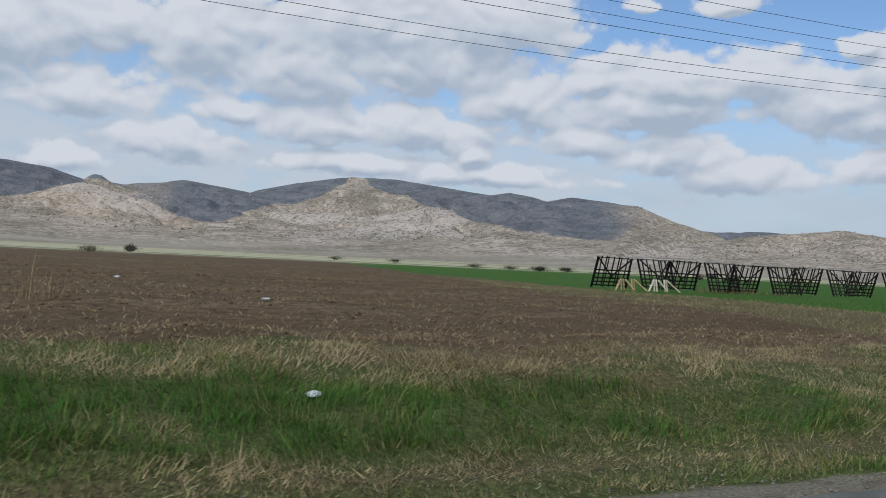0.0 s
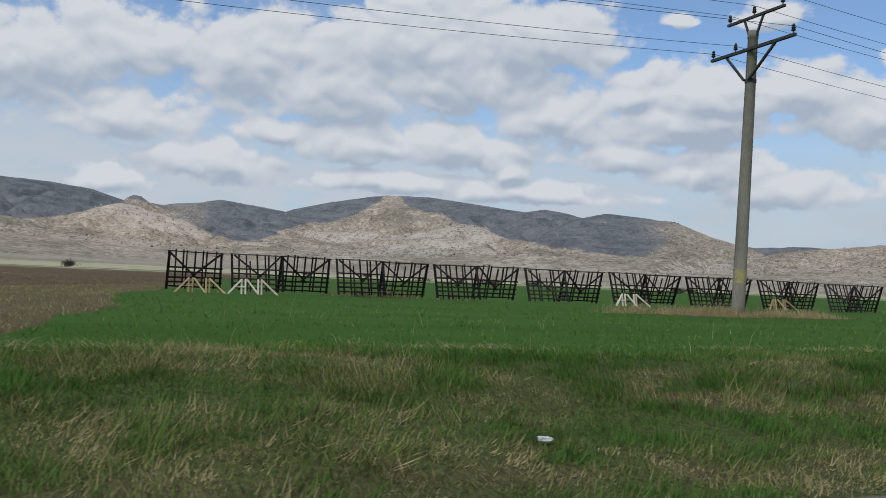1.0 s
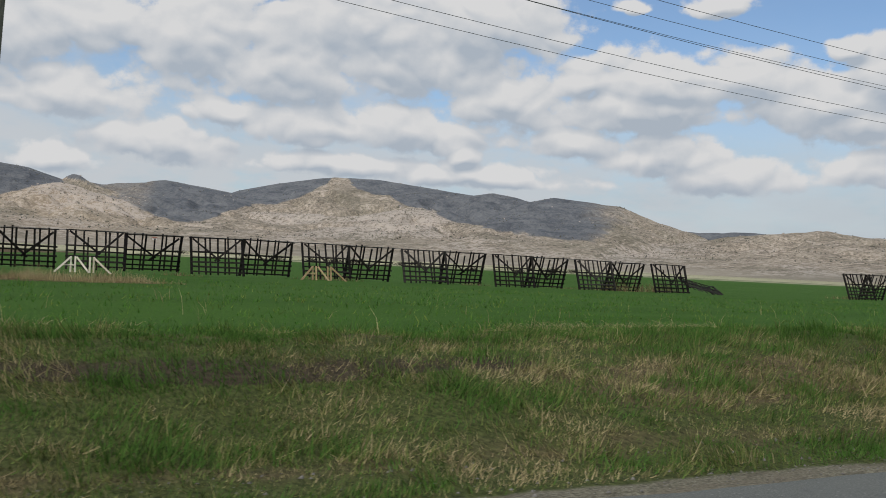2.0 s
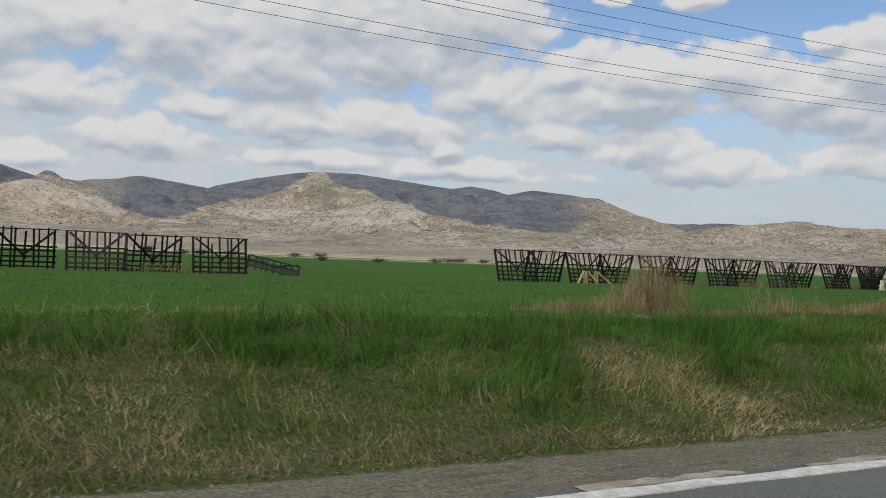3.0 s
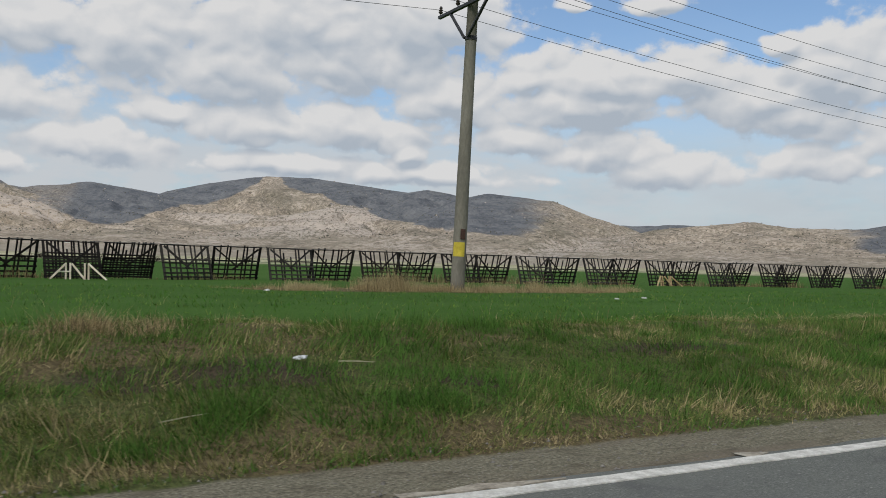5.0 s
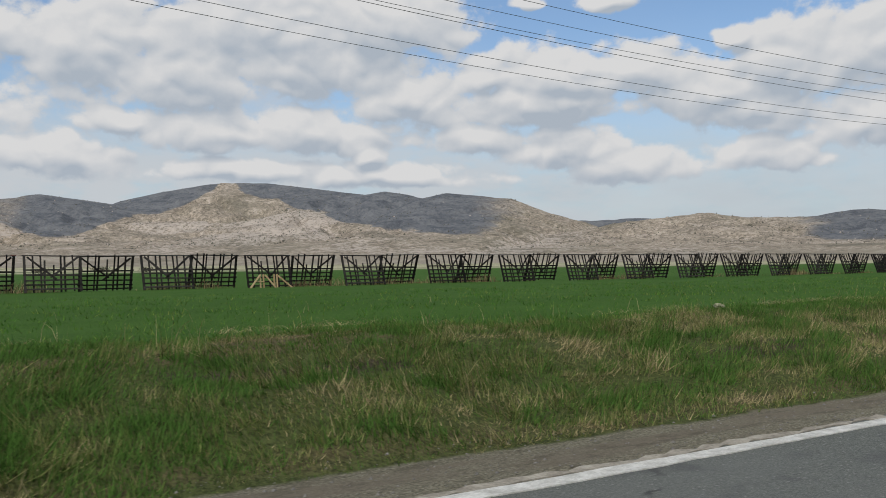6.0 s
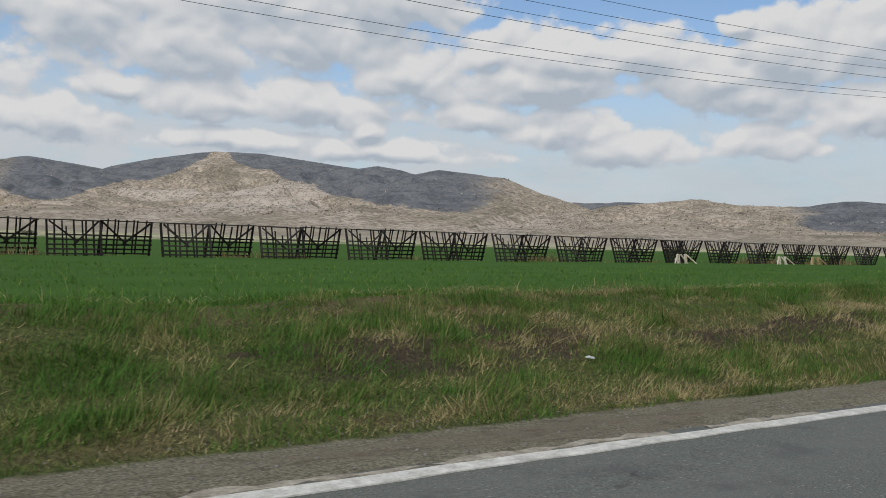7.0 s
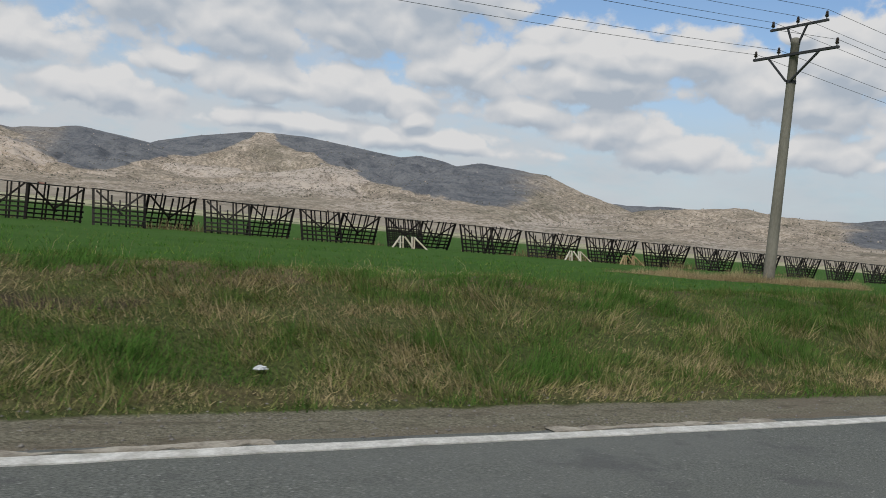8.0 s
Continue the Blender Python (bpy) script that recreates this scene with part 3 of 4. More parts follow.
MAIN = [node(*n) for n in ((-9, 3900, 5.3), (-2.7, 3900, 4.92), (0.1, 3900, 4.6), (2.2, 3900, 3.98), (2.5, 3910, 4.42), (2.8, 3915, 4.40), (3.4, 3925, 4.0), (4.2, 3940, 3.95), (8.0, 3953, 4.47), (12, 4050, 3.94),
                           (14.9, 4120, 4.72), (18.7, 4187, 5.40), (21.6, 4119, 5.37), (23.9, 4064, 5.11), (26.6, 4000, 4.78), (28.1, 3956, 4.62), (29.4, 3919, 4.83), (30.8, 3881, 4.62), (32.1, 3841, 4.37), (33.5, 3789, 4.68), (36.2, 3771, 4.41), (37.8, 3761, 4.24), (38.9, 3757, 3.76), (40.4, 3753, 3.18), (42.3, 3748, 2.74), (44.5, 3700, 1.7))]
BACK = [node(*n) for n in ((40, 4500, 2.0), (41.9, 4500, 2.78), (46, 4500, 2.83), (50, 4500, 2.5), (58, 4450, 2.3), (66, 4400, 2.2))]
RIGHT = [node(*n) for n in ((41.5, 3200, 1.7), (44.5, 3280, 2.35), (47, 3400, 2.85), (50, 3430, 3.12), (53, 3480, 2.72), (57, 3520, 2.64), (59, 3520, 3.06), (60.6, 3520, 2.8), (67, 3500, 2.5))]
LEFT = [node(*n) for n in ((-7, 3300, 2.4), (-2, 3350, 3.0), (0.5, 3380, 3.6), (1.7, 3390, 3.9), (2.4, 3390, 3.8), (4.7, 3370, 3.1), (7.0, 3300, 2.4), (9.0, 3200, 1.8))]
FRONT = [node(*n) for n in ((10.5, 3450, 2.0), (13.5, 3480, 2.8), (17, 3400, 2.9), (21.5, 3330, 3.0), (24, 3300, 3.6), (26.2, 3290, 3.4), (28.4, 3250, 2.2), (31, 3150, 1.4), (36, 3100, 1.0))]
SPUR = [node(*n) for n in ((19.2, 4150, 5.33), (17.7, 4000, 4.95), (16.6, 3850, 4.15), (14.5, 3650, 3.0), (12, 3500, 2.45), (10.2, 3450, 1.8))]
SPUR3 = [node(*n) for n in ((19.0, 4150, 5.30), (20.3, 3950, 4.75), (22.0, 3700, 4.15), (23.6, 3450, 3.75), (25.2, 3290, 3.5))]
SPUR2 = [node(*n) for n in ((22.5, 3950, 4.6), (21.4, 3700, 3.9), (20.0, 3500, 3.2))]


def ridge(X, Y, nodes, wide, power=1.25, true_crest=False):
    """Height of a ridge over the plain, and how near its crest a place lies (1 on the crest)."""
    best, near, least = np.zeros_like(X), np.zeros_like(X), np.full_like(X, 1e9)
    for (x0, y0, z0), (x1, y1, z1) in zip(nodes, nodes[1:]):
        dx, dy = x1 - x0, y1 - y0
        t = np.clip(((X - x0) * dx + (Y - y0) * dy) / (dx * dx + dy * dy), 0, 1)
        d = np.hypot(X - x0 - t * dx, Y - y0 - t * dy)
        f = np.exp(-(d / wide) ** power)
        h = (z0 + t * (z1 - z0)) * f
        take = d < least if true_crest else h > best
        near = np.where(take, f, near)
        best = np.where(take, h, best)
        least = np.minimum(least, d)
    return best, near


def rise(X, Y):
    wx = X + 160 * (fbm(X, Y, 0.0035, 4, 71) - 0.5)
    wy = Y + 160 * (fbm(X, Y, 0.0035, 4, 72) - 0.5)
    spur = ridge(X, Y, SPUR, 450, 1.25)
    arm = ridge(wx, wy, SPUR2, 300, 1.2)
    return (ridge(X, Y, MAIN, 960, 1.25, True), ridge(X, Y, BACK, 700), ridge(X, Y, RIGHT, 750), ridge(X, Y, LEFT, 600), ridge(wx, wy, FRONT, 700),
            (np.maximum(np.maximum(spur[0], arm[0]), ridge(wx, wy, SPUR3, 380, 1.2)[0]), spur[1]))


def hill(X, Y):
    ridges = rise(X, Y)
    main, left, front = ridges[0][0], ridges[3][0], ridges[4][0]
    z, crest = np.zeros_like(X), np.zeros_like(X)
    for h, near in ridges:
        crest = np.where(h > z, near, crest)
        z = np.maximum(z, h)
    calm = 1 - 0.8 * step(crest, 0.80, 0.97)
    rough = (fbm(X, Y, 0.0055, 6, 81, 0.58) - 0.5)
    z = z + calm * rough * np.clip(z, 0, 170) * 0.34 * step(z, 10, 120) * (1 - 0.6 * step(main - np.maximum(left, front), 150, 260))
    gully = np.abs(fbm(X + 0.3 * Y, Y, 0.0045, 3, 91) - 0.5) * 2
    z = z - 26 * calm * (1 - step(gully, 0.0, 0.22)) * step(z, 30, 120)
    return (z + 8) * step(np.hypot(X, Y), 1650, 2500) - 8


# the lower rim of the cloud shade painted on the hills, by bearing
SHADE_AZ = [-2.6, -0.8, 1.2, 2.0, 3.2, 3.9, 5.7, 7.1, 8.7, 10.6, 11.7, 13.1, 15.0, 16.4, 17.4, 18.6, 19.5, 20.3, 21.3, 22.3, 23.2, 25.5, 27.1, 29.4, 33.1, 36.1, 38.3, 42.5]
SHADE_EL = [2.64, 2.95, 3.60, 3.95, 3.95, 3.64, 3.11, 2.48, 1.85, 2.19, 2.55, 2.93, 3.30, 3.95, 4.60, 5.35, 5.45, 4.75, 4.40, 4.25, 3.70, 3.52, 2.79, 2.33, 2.04, 1.87, 2.84, 3.10]


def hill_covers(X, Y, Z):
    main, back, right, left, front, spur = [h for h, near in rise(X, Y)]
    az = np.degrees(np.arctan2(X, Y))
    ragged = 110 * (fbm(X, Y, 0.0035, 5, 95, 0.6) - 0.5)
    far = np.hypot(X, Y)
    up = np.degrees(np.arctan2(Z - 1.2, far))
    floor = np.interp(az, SHADE_AZ, SHADE_EL)      # where the painted cloud shade begins on the slope
    # wood holds the cloud shade as a colour mask, weaker to the right
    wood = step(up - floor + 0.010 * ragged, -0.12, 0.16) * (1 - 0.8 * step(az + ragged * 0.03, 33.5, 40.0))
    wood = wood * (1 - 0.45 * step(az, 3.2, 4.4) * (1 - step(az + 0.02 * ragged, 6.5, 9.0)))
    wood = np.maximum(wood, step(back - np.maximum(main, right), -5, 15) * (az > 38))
    # the right-hand hill is darkened too, for cloud shade on it
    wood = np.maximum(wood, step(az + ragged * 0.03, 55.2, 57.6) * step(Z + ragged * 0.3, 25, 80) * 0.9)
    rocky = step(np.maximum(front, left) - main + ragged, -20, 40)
    # the part of the left hill that is coloured as if in sun
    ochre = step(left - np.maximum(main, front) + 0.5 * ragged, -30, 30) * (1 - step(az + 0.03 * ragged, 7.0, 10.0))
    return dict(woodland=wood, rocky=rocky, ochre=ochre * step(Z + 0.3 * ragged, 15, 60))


mx = np.linspace(-1000, 4600, 600)
my = np.concatenate([np.linspace(600, 2600, 40), np.linspace(2615, 4300, 190), np.linspace(4330, 4950, 16)])
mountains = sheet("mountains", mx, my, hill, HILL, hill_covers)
tagged(mountains, "pale rocky hills, cloud shade painted into the ridge's colour", "mountain", kind="structure")


PROPS = [(23.8, 31.6, 0), (25.65, 31.6, 1), (41.95, 31.5, 1), (50.4, 31.5, 0), (83.45, 30.7, 0), (104.4, 31.5, 1),
         (133.6, 33.7, 0), (179.4, 34.4, 1), (189.9, 35.4, 1), (194.0, 35.8, 0)]      # x, y, pale or tan
BUSHES = [(98, 110, 1.3, .8), (107, 112, 1.6, .9), (126, 132, 2.2, 1.1), (125, 191, 3, 1.6), (82, 160, 2.4, 1.3), (87.3, 154, 2.2, 1.2), (89, 146, 2.4, 1.3), (92, 230, 3, 1.6), (76, 236, 3, 1.5),
          (113, 172, 2.4, 1.3), (150, 168, 2.4, 1.4), (6, 138, 2.2, 1.2), (16, 187, 2, 1.9), (97, 158, 2.6, 1.4), (138, 150, 2.4, 1.2), (160, 175, 2.6, 1.3)]
HOUSE = (310, 2217)


# ---------------------------------------------------------------- snow fence
def timber(bm, rng, a, b, w, h):
    j = lambda: (rng.rand() - 0.5) * 0.05
    beam(bm, (a[0] + j(), a[1], a[2] + j()), (b[0] + j(), b[1], b[2] + j()), w * (0.85 + 0.3 * rng.rand()), h)
    return bm


def fence_panel(seed, wood, dense=False):
    """One wooden snow fence panel, 2 m wide, standing on its lower edge at the origin; it leans about the x axis."""
    rng = np.random.RandomState(seed)
    W, H = 1.98, 1.42
    base = new("snow_fence_panel")
    for x in (0.05, W - 0.05):
        part("post", timber(bmesh.new(), rng, (x, 0, 0), (x, 0, H), 0.085, 0.06), wood, base)
    cols = [0.32, 0.58, 0.72, 1.0, 1.27, 1.42, 1.70]
    if dense:
        cols += [0.45, 0.86, 1.12, 1.56, 0.2, 1.84]
    for x in cols:
        top = H + 0.07 * rng.rand() - (0.5 * rng.rand() if rng.rand() < 0.12 else 0.0)
        part("slat", timber(bmesh.new(), rng, (x + 0.04 * (rng.rand() - 0.5), 0.04, 0.02), (x + 0.04 * (rng.rand() - 0.5), 0.04, top), 0.06, 0.022), wood, base)
    rails = [0.10, 0.28, 0.46, 0.66, 0.84] + ([0.19, 0.37, 0.56, 0.75, 0.95] if dense else [])
    for z in rails:
        part("rail", timber(bmesh.new(), rng, (0, -0.03, z), (W, -0.03, z), 0.055, 0.025), wood, base)
    part("top_rail", timber(bmesh.new(), rng, (-0.02, 0.0, H), (W + 0.04, 0.0, H), 0.03, 0.03), wood, base)
    for x0, x1 in ((0.1, W * 0.55), (W - 0.1, W * 0.45)):
        part("brace", timber(bmesh.new(), rng, (x0, -0.055, H - 0.05), (x1, -0.055, 0.42 + 0.15 * rng.rand()), 0.07, 0.025), wood, base)
    return base


def fence_line():
    # every other back-leaning panel takes the wood tone with light put in
    away = [fence_panel(100 + i, WOOD_GREY_LIT if i % 2 else WOOD_DARK) for i in range(4)]
    near = [fence_panel(200 + i, WOOD_DARK) for i in range(4)]
    thick = fence_panel(300, WOOD_DARK, True)
    masters = away + near + [thick]
    rng = np.random.RandomState(12)
    fy = lambda x: np.interp(x, FENCE_X, FENCE_Y)
    top = lambda x: np.interp(x, [22, 50, 66, 80, 240], [1.74, 1.73, 1.60, 1.64, 1.61])
    starts = [22.77, 24.85, 26.85, 28.85, 30.9] + [32.94 + 2.085 * i for i in range(17)] + [78.8, 80.7]
    starts += list(np.interp(range(76), [0, 4, 8, 10, 12, 16, 18, 24, 25, 29, 33, 36, 38, 40, 44, 46, 55, 75],
                             [82.5, 90.9, 99.25, 103.3, 107.5, 116.0, 120.25, 132.7, 134.95, 143.5, 151.75, 157.7, 161.5, 165.7, 174.23, 178.55, 197.7, 240.2]))
    dark = [103.3, 105.4, 178.55]
    for k, x in enumerate(starts):
        even = k % 2 == (1 if x < 70 else 0)
        lean = 19.0 + 4 * (rng.rand() - 0.5)
        H = 1.42
        src = thick if any(abs(x - d) < 0.6 for d in dark) else (away if even else near)[rng.randint(4)]
        y, zt = float(fy(x)), float(top(x)) + 0.03 * (rng.rand() - 0.5)
        yaw = math.degrees(math.atan2(float(fy(x + 1) - fy(x - 1)), 2.0)) + 3 * (rng.rand() - 0.5)
        a = radians(lean)
        if even:      # foot towards the road, head leaning away
            m = pose(x + 0.12, y - H * math.sin(a), zt - H * math.cos(a), -lean, 0, yaw)
            text = "weathered wooden snow fence panel leaning back from the road"
        else:
            m = pose(x - 0.03, y + H * math.sin(a), zt - H * math.cos(a), lean, 0, yaw)
            text = "dark weathered wooden snow fence panel leaning towards the road"
        if src is thick:
            text = "dark wooden snow fence panel with doubled slats"
        ob = copy_thing(src, m)
        tagged(ob, text, "fence panel", "snow fence panels in the wheat field")
    # one that has fallen over at the gap
    ob = copy_thing(away[1], pose(68.3, 31.3, 0.62, -72, 12, -14))
    tagged(ob, "grey snow fence panel fallen over at the gap", "fence panel", "snow fence panels in the wheat field")
    for ob in masters:
        for c in list(ob.children_recursive) + [ob]:
            bpy.data.objects.remove(c)


def fence_prop(wood, label):
    """Pale struts that hold a panel up: two uprights and slanting legs."""
    base = new("fence_prop")
    for x in (0.62, 0.76, 1.22, 1.34):
        part("upright", beam(bmesh.new(), (x, 0, -0.05), (x, 0.10, 0.52), 0.055), wood, base)
    for a, b in (((0.10, -0.25, -0.03), (0.62, 0.08, 0.50)), ((0.80, 0, 0.50), (1.20, -0.2, -0.03)), ((1.34, 0.08, 0.50), (1.90, -0.25, -0.05))):
        part("leg", beam(bmesh.new(), a, b, 0.06), wood, base)
    part("cross_rail", beam(bmesh.new(), (0.35, 0.02, 0.23), (0.78, 0.02, 0.23), 0.045), wood, base)
    return tagged(base, label, "fence prop", "props of the snow fence")


def fence_wire(x0, x1):
    pts = []
    x = x0
    while x < x1:
        pts.append(Vector((x, float(np.interp(x, FENCE_X, FENCE_Y)), float(np.interp(x, [22, 50, 66, 80, 240], [1.74, 1.73, 1.60, 1.64, 1.61])) + 0.02)))
        x += 2.1
    bm = bmesh.new()
    loops = [[bm.verts.new(p + Vector((0, 0.010 * math.cos(a), 0.010 * math.sin(a)))) for a in (0.5, 2.6, 4.7)] for p in pts]
    for a, c in zip(loops, loops[1:]):
        for i in range(3):
            bm.faces.new((a[i], a[(i + 1) % 3], c[(i + 1) % 3], c[i]))
    tagged(part("fence_wire", bm, WIRE, None), "dark wire tying the snow fence panels together", "wire")


FENCE_X, FENCE_Y = [22, 50, 80, 100, 108, 120, 165, 178, 190, 240], [32.6, 32.4, 31.55, 31.9, 33.9, 34.7, 34.3, 35.4, 36.6, 38.5]
fence_line()
fence_wire(22.9, 68.5)
fence_wire(78.9, 239)
prop_white = fence_prop(WOOD_PALE, "pale new timber prop holding up a snow fence panel")
prop_tan = fence_prop(two_tone("tan_wood", (0.26, 0.18, 0.09), (0.48, 0.36, 0.20), 3.0, 0.8, 0.2, 9.0, 0.3, 0.005, (1, 1, 0.5), True, 0.2), "tan timber prop holding up a snow fence panel")
for x, y, src in PROPS:
    src = prop_white if src else prop_tan
    copy_thing(src, pose(x - 1.0, y, float(lay(np.array([x]), np.array([y]))[0]) + 0.02))
for src in (prop_white, prop_tan):
    for c in list(src.children_recursive) + [src]:
        bpy.data.objects.remove(c)


# ---------------------------------------------------------------- power line
POLES = [(-35.3, 21.5), (39.2, 21.75), (113.68, 21.65), (187.9, 21.3), (262.0, 21.2)]
PHASES = [(1.62, 9.04), (0.55, 9.06), (-1.93, 9.09), (1.12, 10.24), (0.0, 10.28), (-1.23, 10.32)]   # across the line, height of the wire


def utility_pole(x, y, marks, lean):
    z0 = float(lay(np.array([x]), np.array([y]))[0])
    base = new("utility_pole")
    bm = bmesh.new()
    lathe(bm, [(0.212, -0.3), (0.208, 0.3), (0.192, 3.0), (0.174, 6.0), (0.156, 8.9), (0.170, 8.91), (0.170, 9.12), (0.11, 9.16)], 20)
    shaft = part("shaft", bm, CONCRETE, base)
    shaft.data.shade_smooth()
    zl, zu = 8.50, 9.62
    part("lower_crossarm", beam(bmesh.new(), (-0.20, 1.70, zl), (-0.20, -2.02, zl), 0.09, 0.10), STEEL, base)
    part("upper_crossarm", beam(bmesh.new(), (0, 1.21, zu), (0, -1.32, zu), 0.08, 0.09), STEEL, base)
    for s, far in ((1, 0.98), (-1, -1.22)):
        part("brace", beam(bmesh.new(), (-0.175, 0.10 * s, 7.52), (-0.20, far, zl - 0.04), 0.075, 0.06), STEEL, base)
        part("top_bracket", beam(bmesh.new(), (0, 0.14 * s, 8.95), (0, 0.44 * s, zu), 0.06, 0.06), STEEL, base)
    bm = bmesh.new()
    lathe(bm, [(0.172, 7.44), (0.182, 7.45), (0.182, 7.56), (0.172, 7.57)], 20)
    part("collar", bm, STEEL, base)
    for py, pz in PHASES:
        px = -0.20 if pz < 9.5 else 0.0
        foot = (zl if pz < 9.5 else zu) + 0.04
        bm = bmesh.new()
        h = pz - 0.35 - foot
        lathe(bm, [(0.018, -0.06), (0.018, 0.07), (0.055, 0.08), (0.075, 0.12), (0.045, 0.14), (0.070, 0.18), (0.040, 0.21), (0.055, 0.25), (0.03, 0.30)], 10, (px, py, foot))
        part("insulator", bm, PORCELAIN, base)
    if marks:
        bm = bmesh.new()
        lathe(bm, [(0.204, 1.02), (0.2065, 1.021), (0.2035, 1.439), (0.2010, 1.44)], 20)
        bmesh.ops.delete(bm, geom=[v for v in bm.verts if v.co.y > 0.02 or v.co.x > 0.12], context="VERTS")
        part("yellow_mark", bm, YELLOW if marks > 1 else FADED, base, "faded yellow paint mark")
        if marks > 1:
            bm = bmesh.new()
            beam(bm, (-0.03, -0.210, 1.53), (-0.03, -0.208, 1.83), 0.16, 0.02)
            part("plate", bm, PLATE, base, "small rusty metal plate")
    base.matrix_world = pose(x, y, z0, 0, lean, 0)
    return tagged(base, "grey concrete utility pole with two steel crossarms", "utility pole", "power line poles along the field")


for (x, y), marks, lean in zip(POLES, (0, 1, 2, 0, 0), (1.5, 1.8, 1.9, 1.4, 1.4)):
    utility_pole(x, y, marks, lean)


def wire(dy, z):
    """One conductor that hangs from pole to pole."""
    pts = []
    for k, ((x0, y0), (x1, y1)) in enumerate(zip(POLES, POLES[1:])):
        n = 28
        for i in range(n + (k == len(POLES) - 2)):
            t = i / n
            lean = 0.27
            px = -0.20 if z < 9.5 else 0.0
            z0 = [float(lay(np.array([a]), np.array([b]))[0]) for a, b in ((x0, y0), (x1, y1))]
            pts.append(Vector((x0 + t * (x1 - x0) + px + lean, y0 + t * (y1 - y0) + dy, z0[0] + t * (z0[1] - z0[0]) + z - 0.38 - SAGS[k][z > 9.5] * 4 * t * (1 - t))))
    bm = bmesh.new()
    loops = []
    for p in pts:
        loops.append([bm.verts.new(p + Vector((0, 0.009 * math.cos(a), 0.009 * math.sin(a)))) for a in (0.5, 2.6, 4.7)])
    for a, b in zip(loops, loops[1:]):
        for i in range(3):
            bm.faces.new((a[i], a[(i + 1) % 3], b[(i + 1) % 3], b[i]))
    ob = part("power_wire", bm, WIRE, None)
    return tagged(ob, "thin dark overhead wire strung between the poles", "wire", "power line wires")


SAGS = [(1.44, 1.20), (1.51, 1.42), (1.69, 1.58), (1.6, 1.5)]      # lower and upper wires, span by span
for dy, z in PHASES:
    wire(dy, z + 0.07)


# ---------------------------------------------------------------- litter
def crumple(name, seed, size, flat, mat, x, y, label, category):
    rng = random.Random(seed)
    bm = bmesh.new()
    bmesh.ops.create_icosphere(bm, subdivisions=3, radius=1.0)
    off = Vector((seed * 3.1, seed * 1.7, 0))
    for v in bm.verts:
        n = noise.noise(v.co * 1.4 + off) + 0.6 * noise.noise(v.co * 3.7 + off)
        v.co *= 1.0 + 0.55 * n
        v.co.z = max(v.co.z, -0.35) * flat
        v.co.x *= 1.3 + 0.3 * rng.random()
    bmesh.ops.scale(bm, vec=(size, size, size), verts=bm.verts)
    ob = part(name, bm, mat, None)
    z = float(lay(np.array([x]), np.array([y]))[0])
    ob.matrix_world = pose(x, y, z + 0.3 * flat * size + 0.035, 0, 0, rng.random() * 180)
    return tagged(ob, label, category)


BAGS = [(1.88, 6.69, .13), (3.2, 13.9, .12), (1.7, 23.6, .15), (23.2, 5.6, .10), (35.05, 6.7, .09), (38.4, 4.75, .045), (83.7, 5.3, .09), (95.7, 5.67, .10), (96.7, 8.2, .10),
        (114.8, 15.9, .12), (103.7, 7.3, .12), (116.5, 16.8, .14), (107.5, 20.3, .16), (146.9, 6.0, .08), (10.2, 6.6, .07), (163.60, 5.45, .10)]
for i, (x, y, s) in enumerate(BAGS):
    crumple("plastic_bag", 3 + i, s * 0.38, 0.5, PLASTIC, x, y, "crumpled white plastic bag lying on the ground", "litter")


def rod(name, a, b, thick, mat, label, category):
    """A thin stake or stick from a to b, knotted in the middle; z counts from the ground."""
    h = [float(lay(np.array([p[0]]), np.array([p[1]]))[0]) for p in (a, b)]
    a, b = Vector((a[0], a[1], a[2] + h[0])), Vector((b[0], b[1], b[2] + h[1]))
    mid = a.lerp(b, 0.55) + Vector((0.006, 0.004, 0.004))
    bm = bmesh.new()
    beam(bm, a, mid, thick, thick, 0.85)
    beam(bm, mid, b, thick * 0.85, thick * 0.85, 0.7)
    return tagged(part(name, bm, mat, None), label, category)


SACKING = two_tone("pale_sacking", (0.22, 0.22, 0.13), (0.40, 0.38, 0.25), 12.0, 0.9, 0.1, 8.0, 0.4, 0.006)
sack = crumple("sack", 47, 0.15, 0.13, SACKING, 73.75, 6.2, "pale flattened sack lying in the grass of the bank", "litter")
sack.matrix_world = sack.matrix_world @ pose(0, 0, 0.0, 0, 0, -20)
crumple("stone", 44, 0.08, 0.6, SACKING, 132.1, 9.3, "pale rounded stone at the rim of the field", "stone")
rod("wooden_stake", (75.15, 8.5, -0.1), (75.17, 8.5, 0.42), 0.012, WOOD_DARK, "thin dark wooden stake stuck in the bank", "stake")
rod("white_stake", (141.6, 10.6, -0.1), (141.6, 10.6, 0.26), 0.026, SACKING, "short pale stake at the rim of the field", "stake")
rod("dry_stick", (104.0, 7.12, 0.04), (104.32, 7.04, 0.03), 0.012, SACKING, "pale dry stick lying on the bank", "stick")
rod("dry_stick", (102.2, 5.8, 0.06), (102.55, 5.9, 0.06), 0.008, SACKING, "thin pale stalk lying on the grass", "stick")


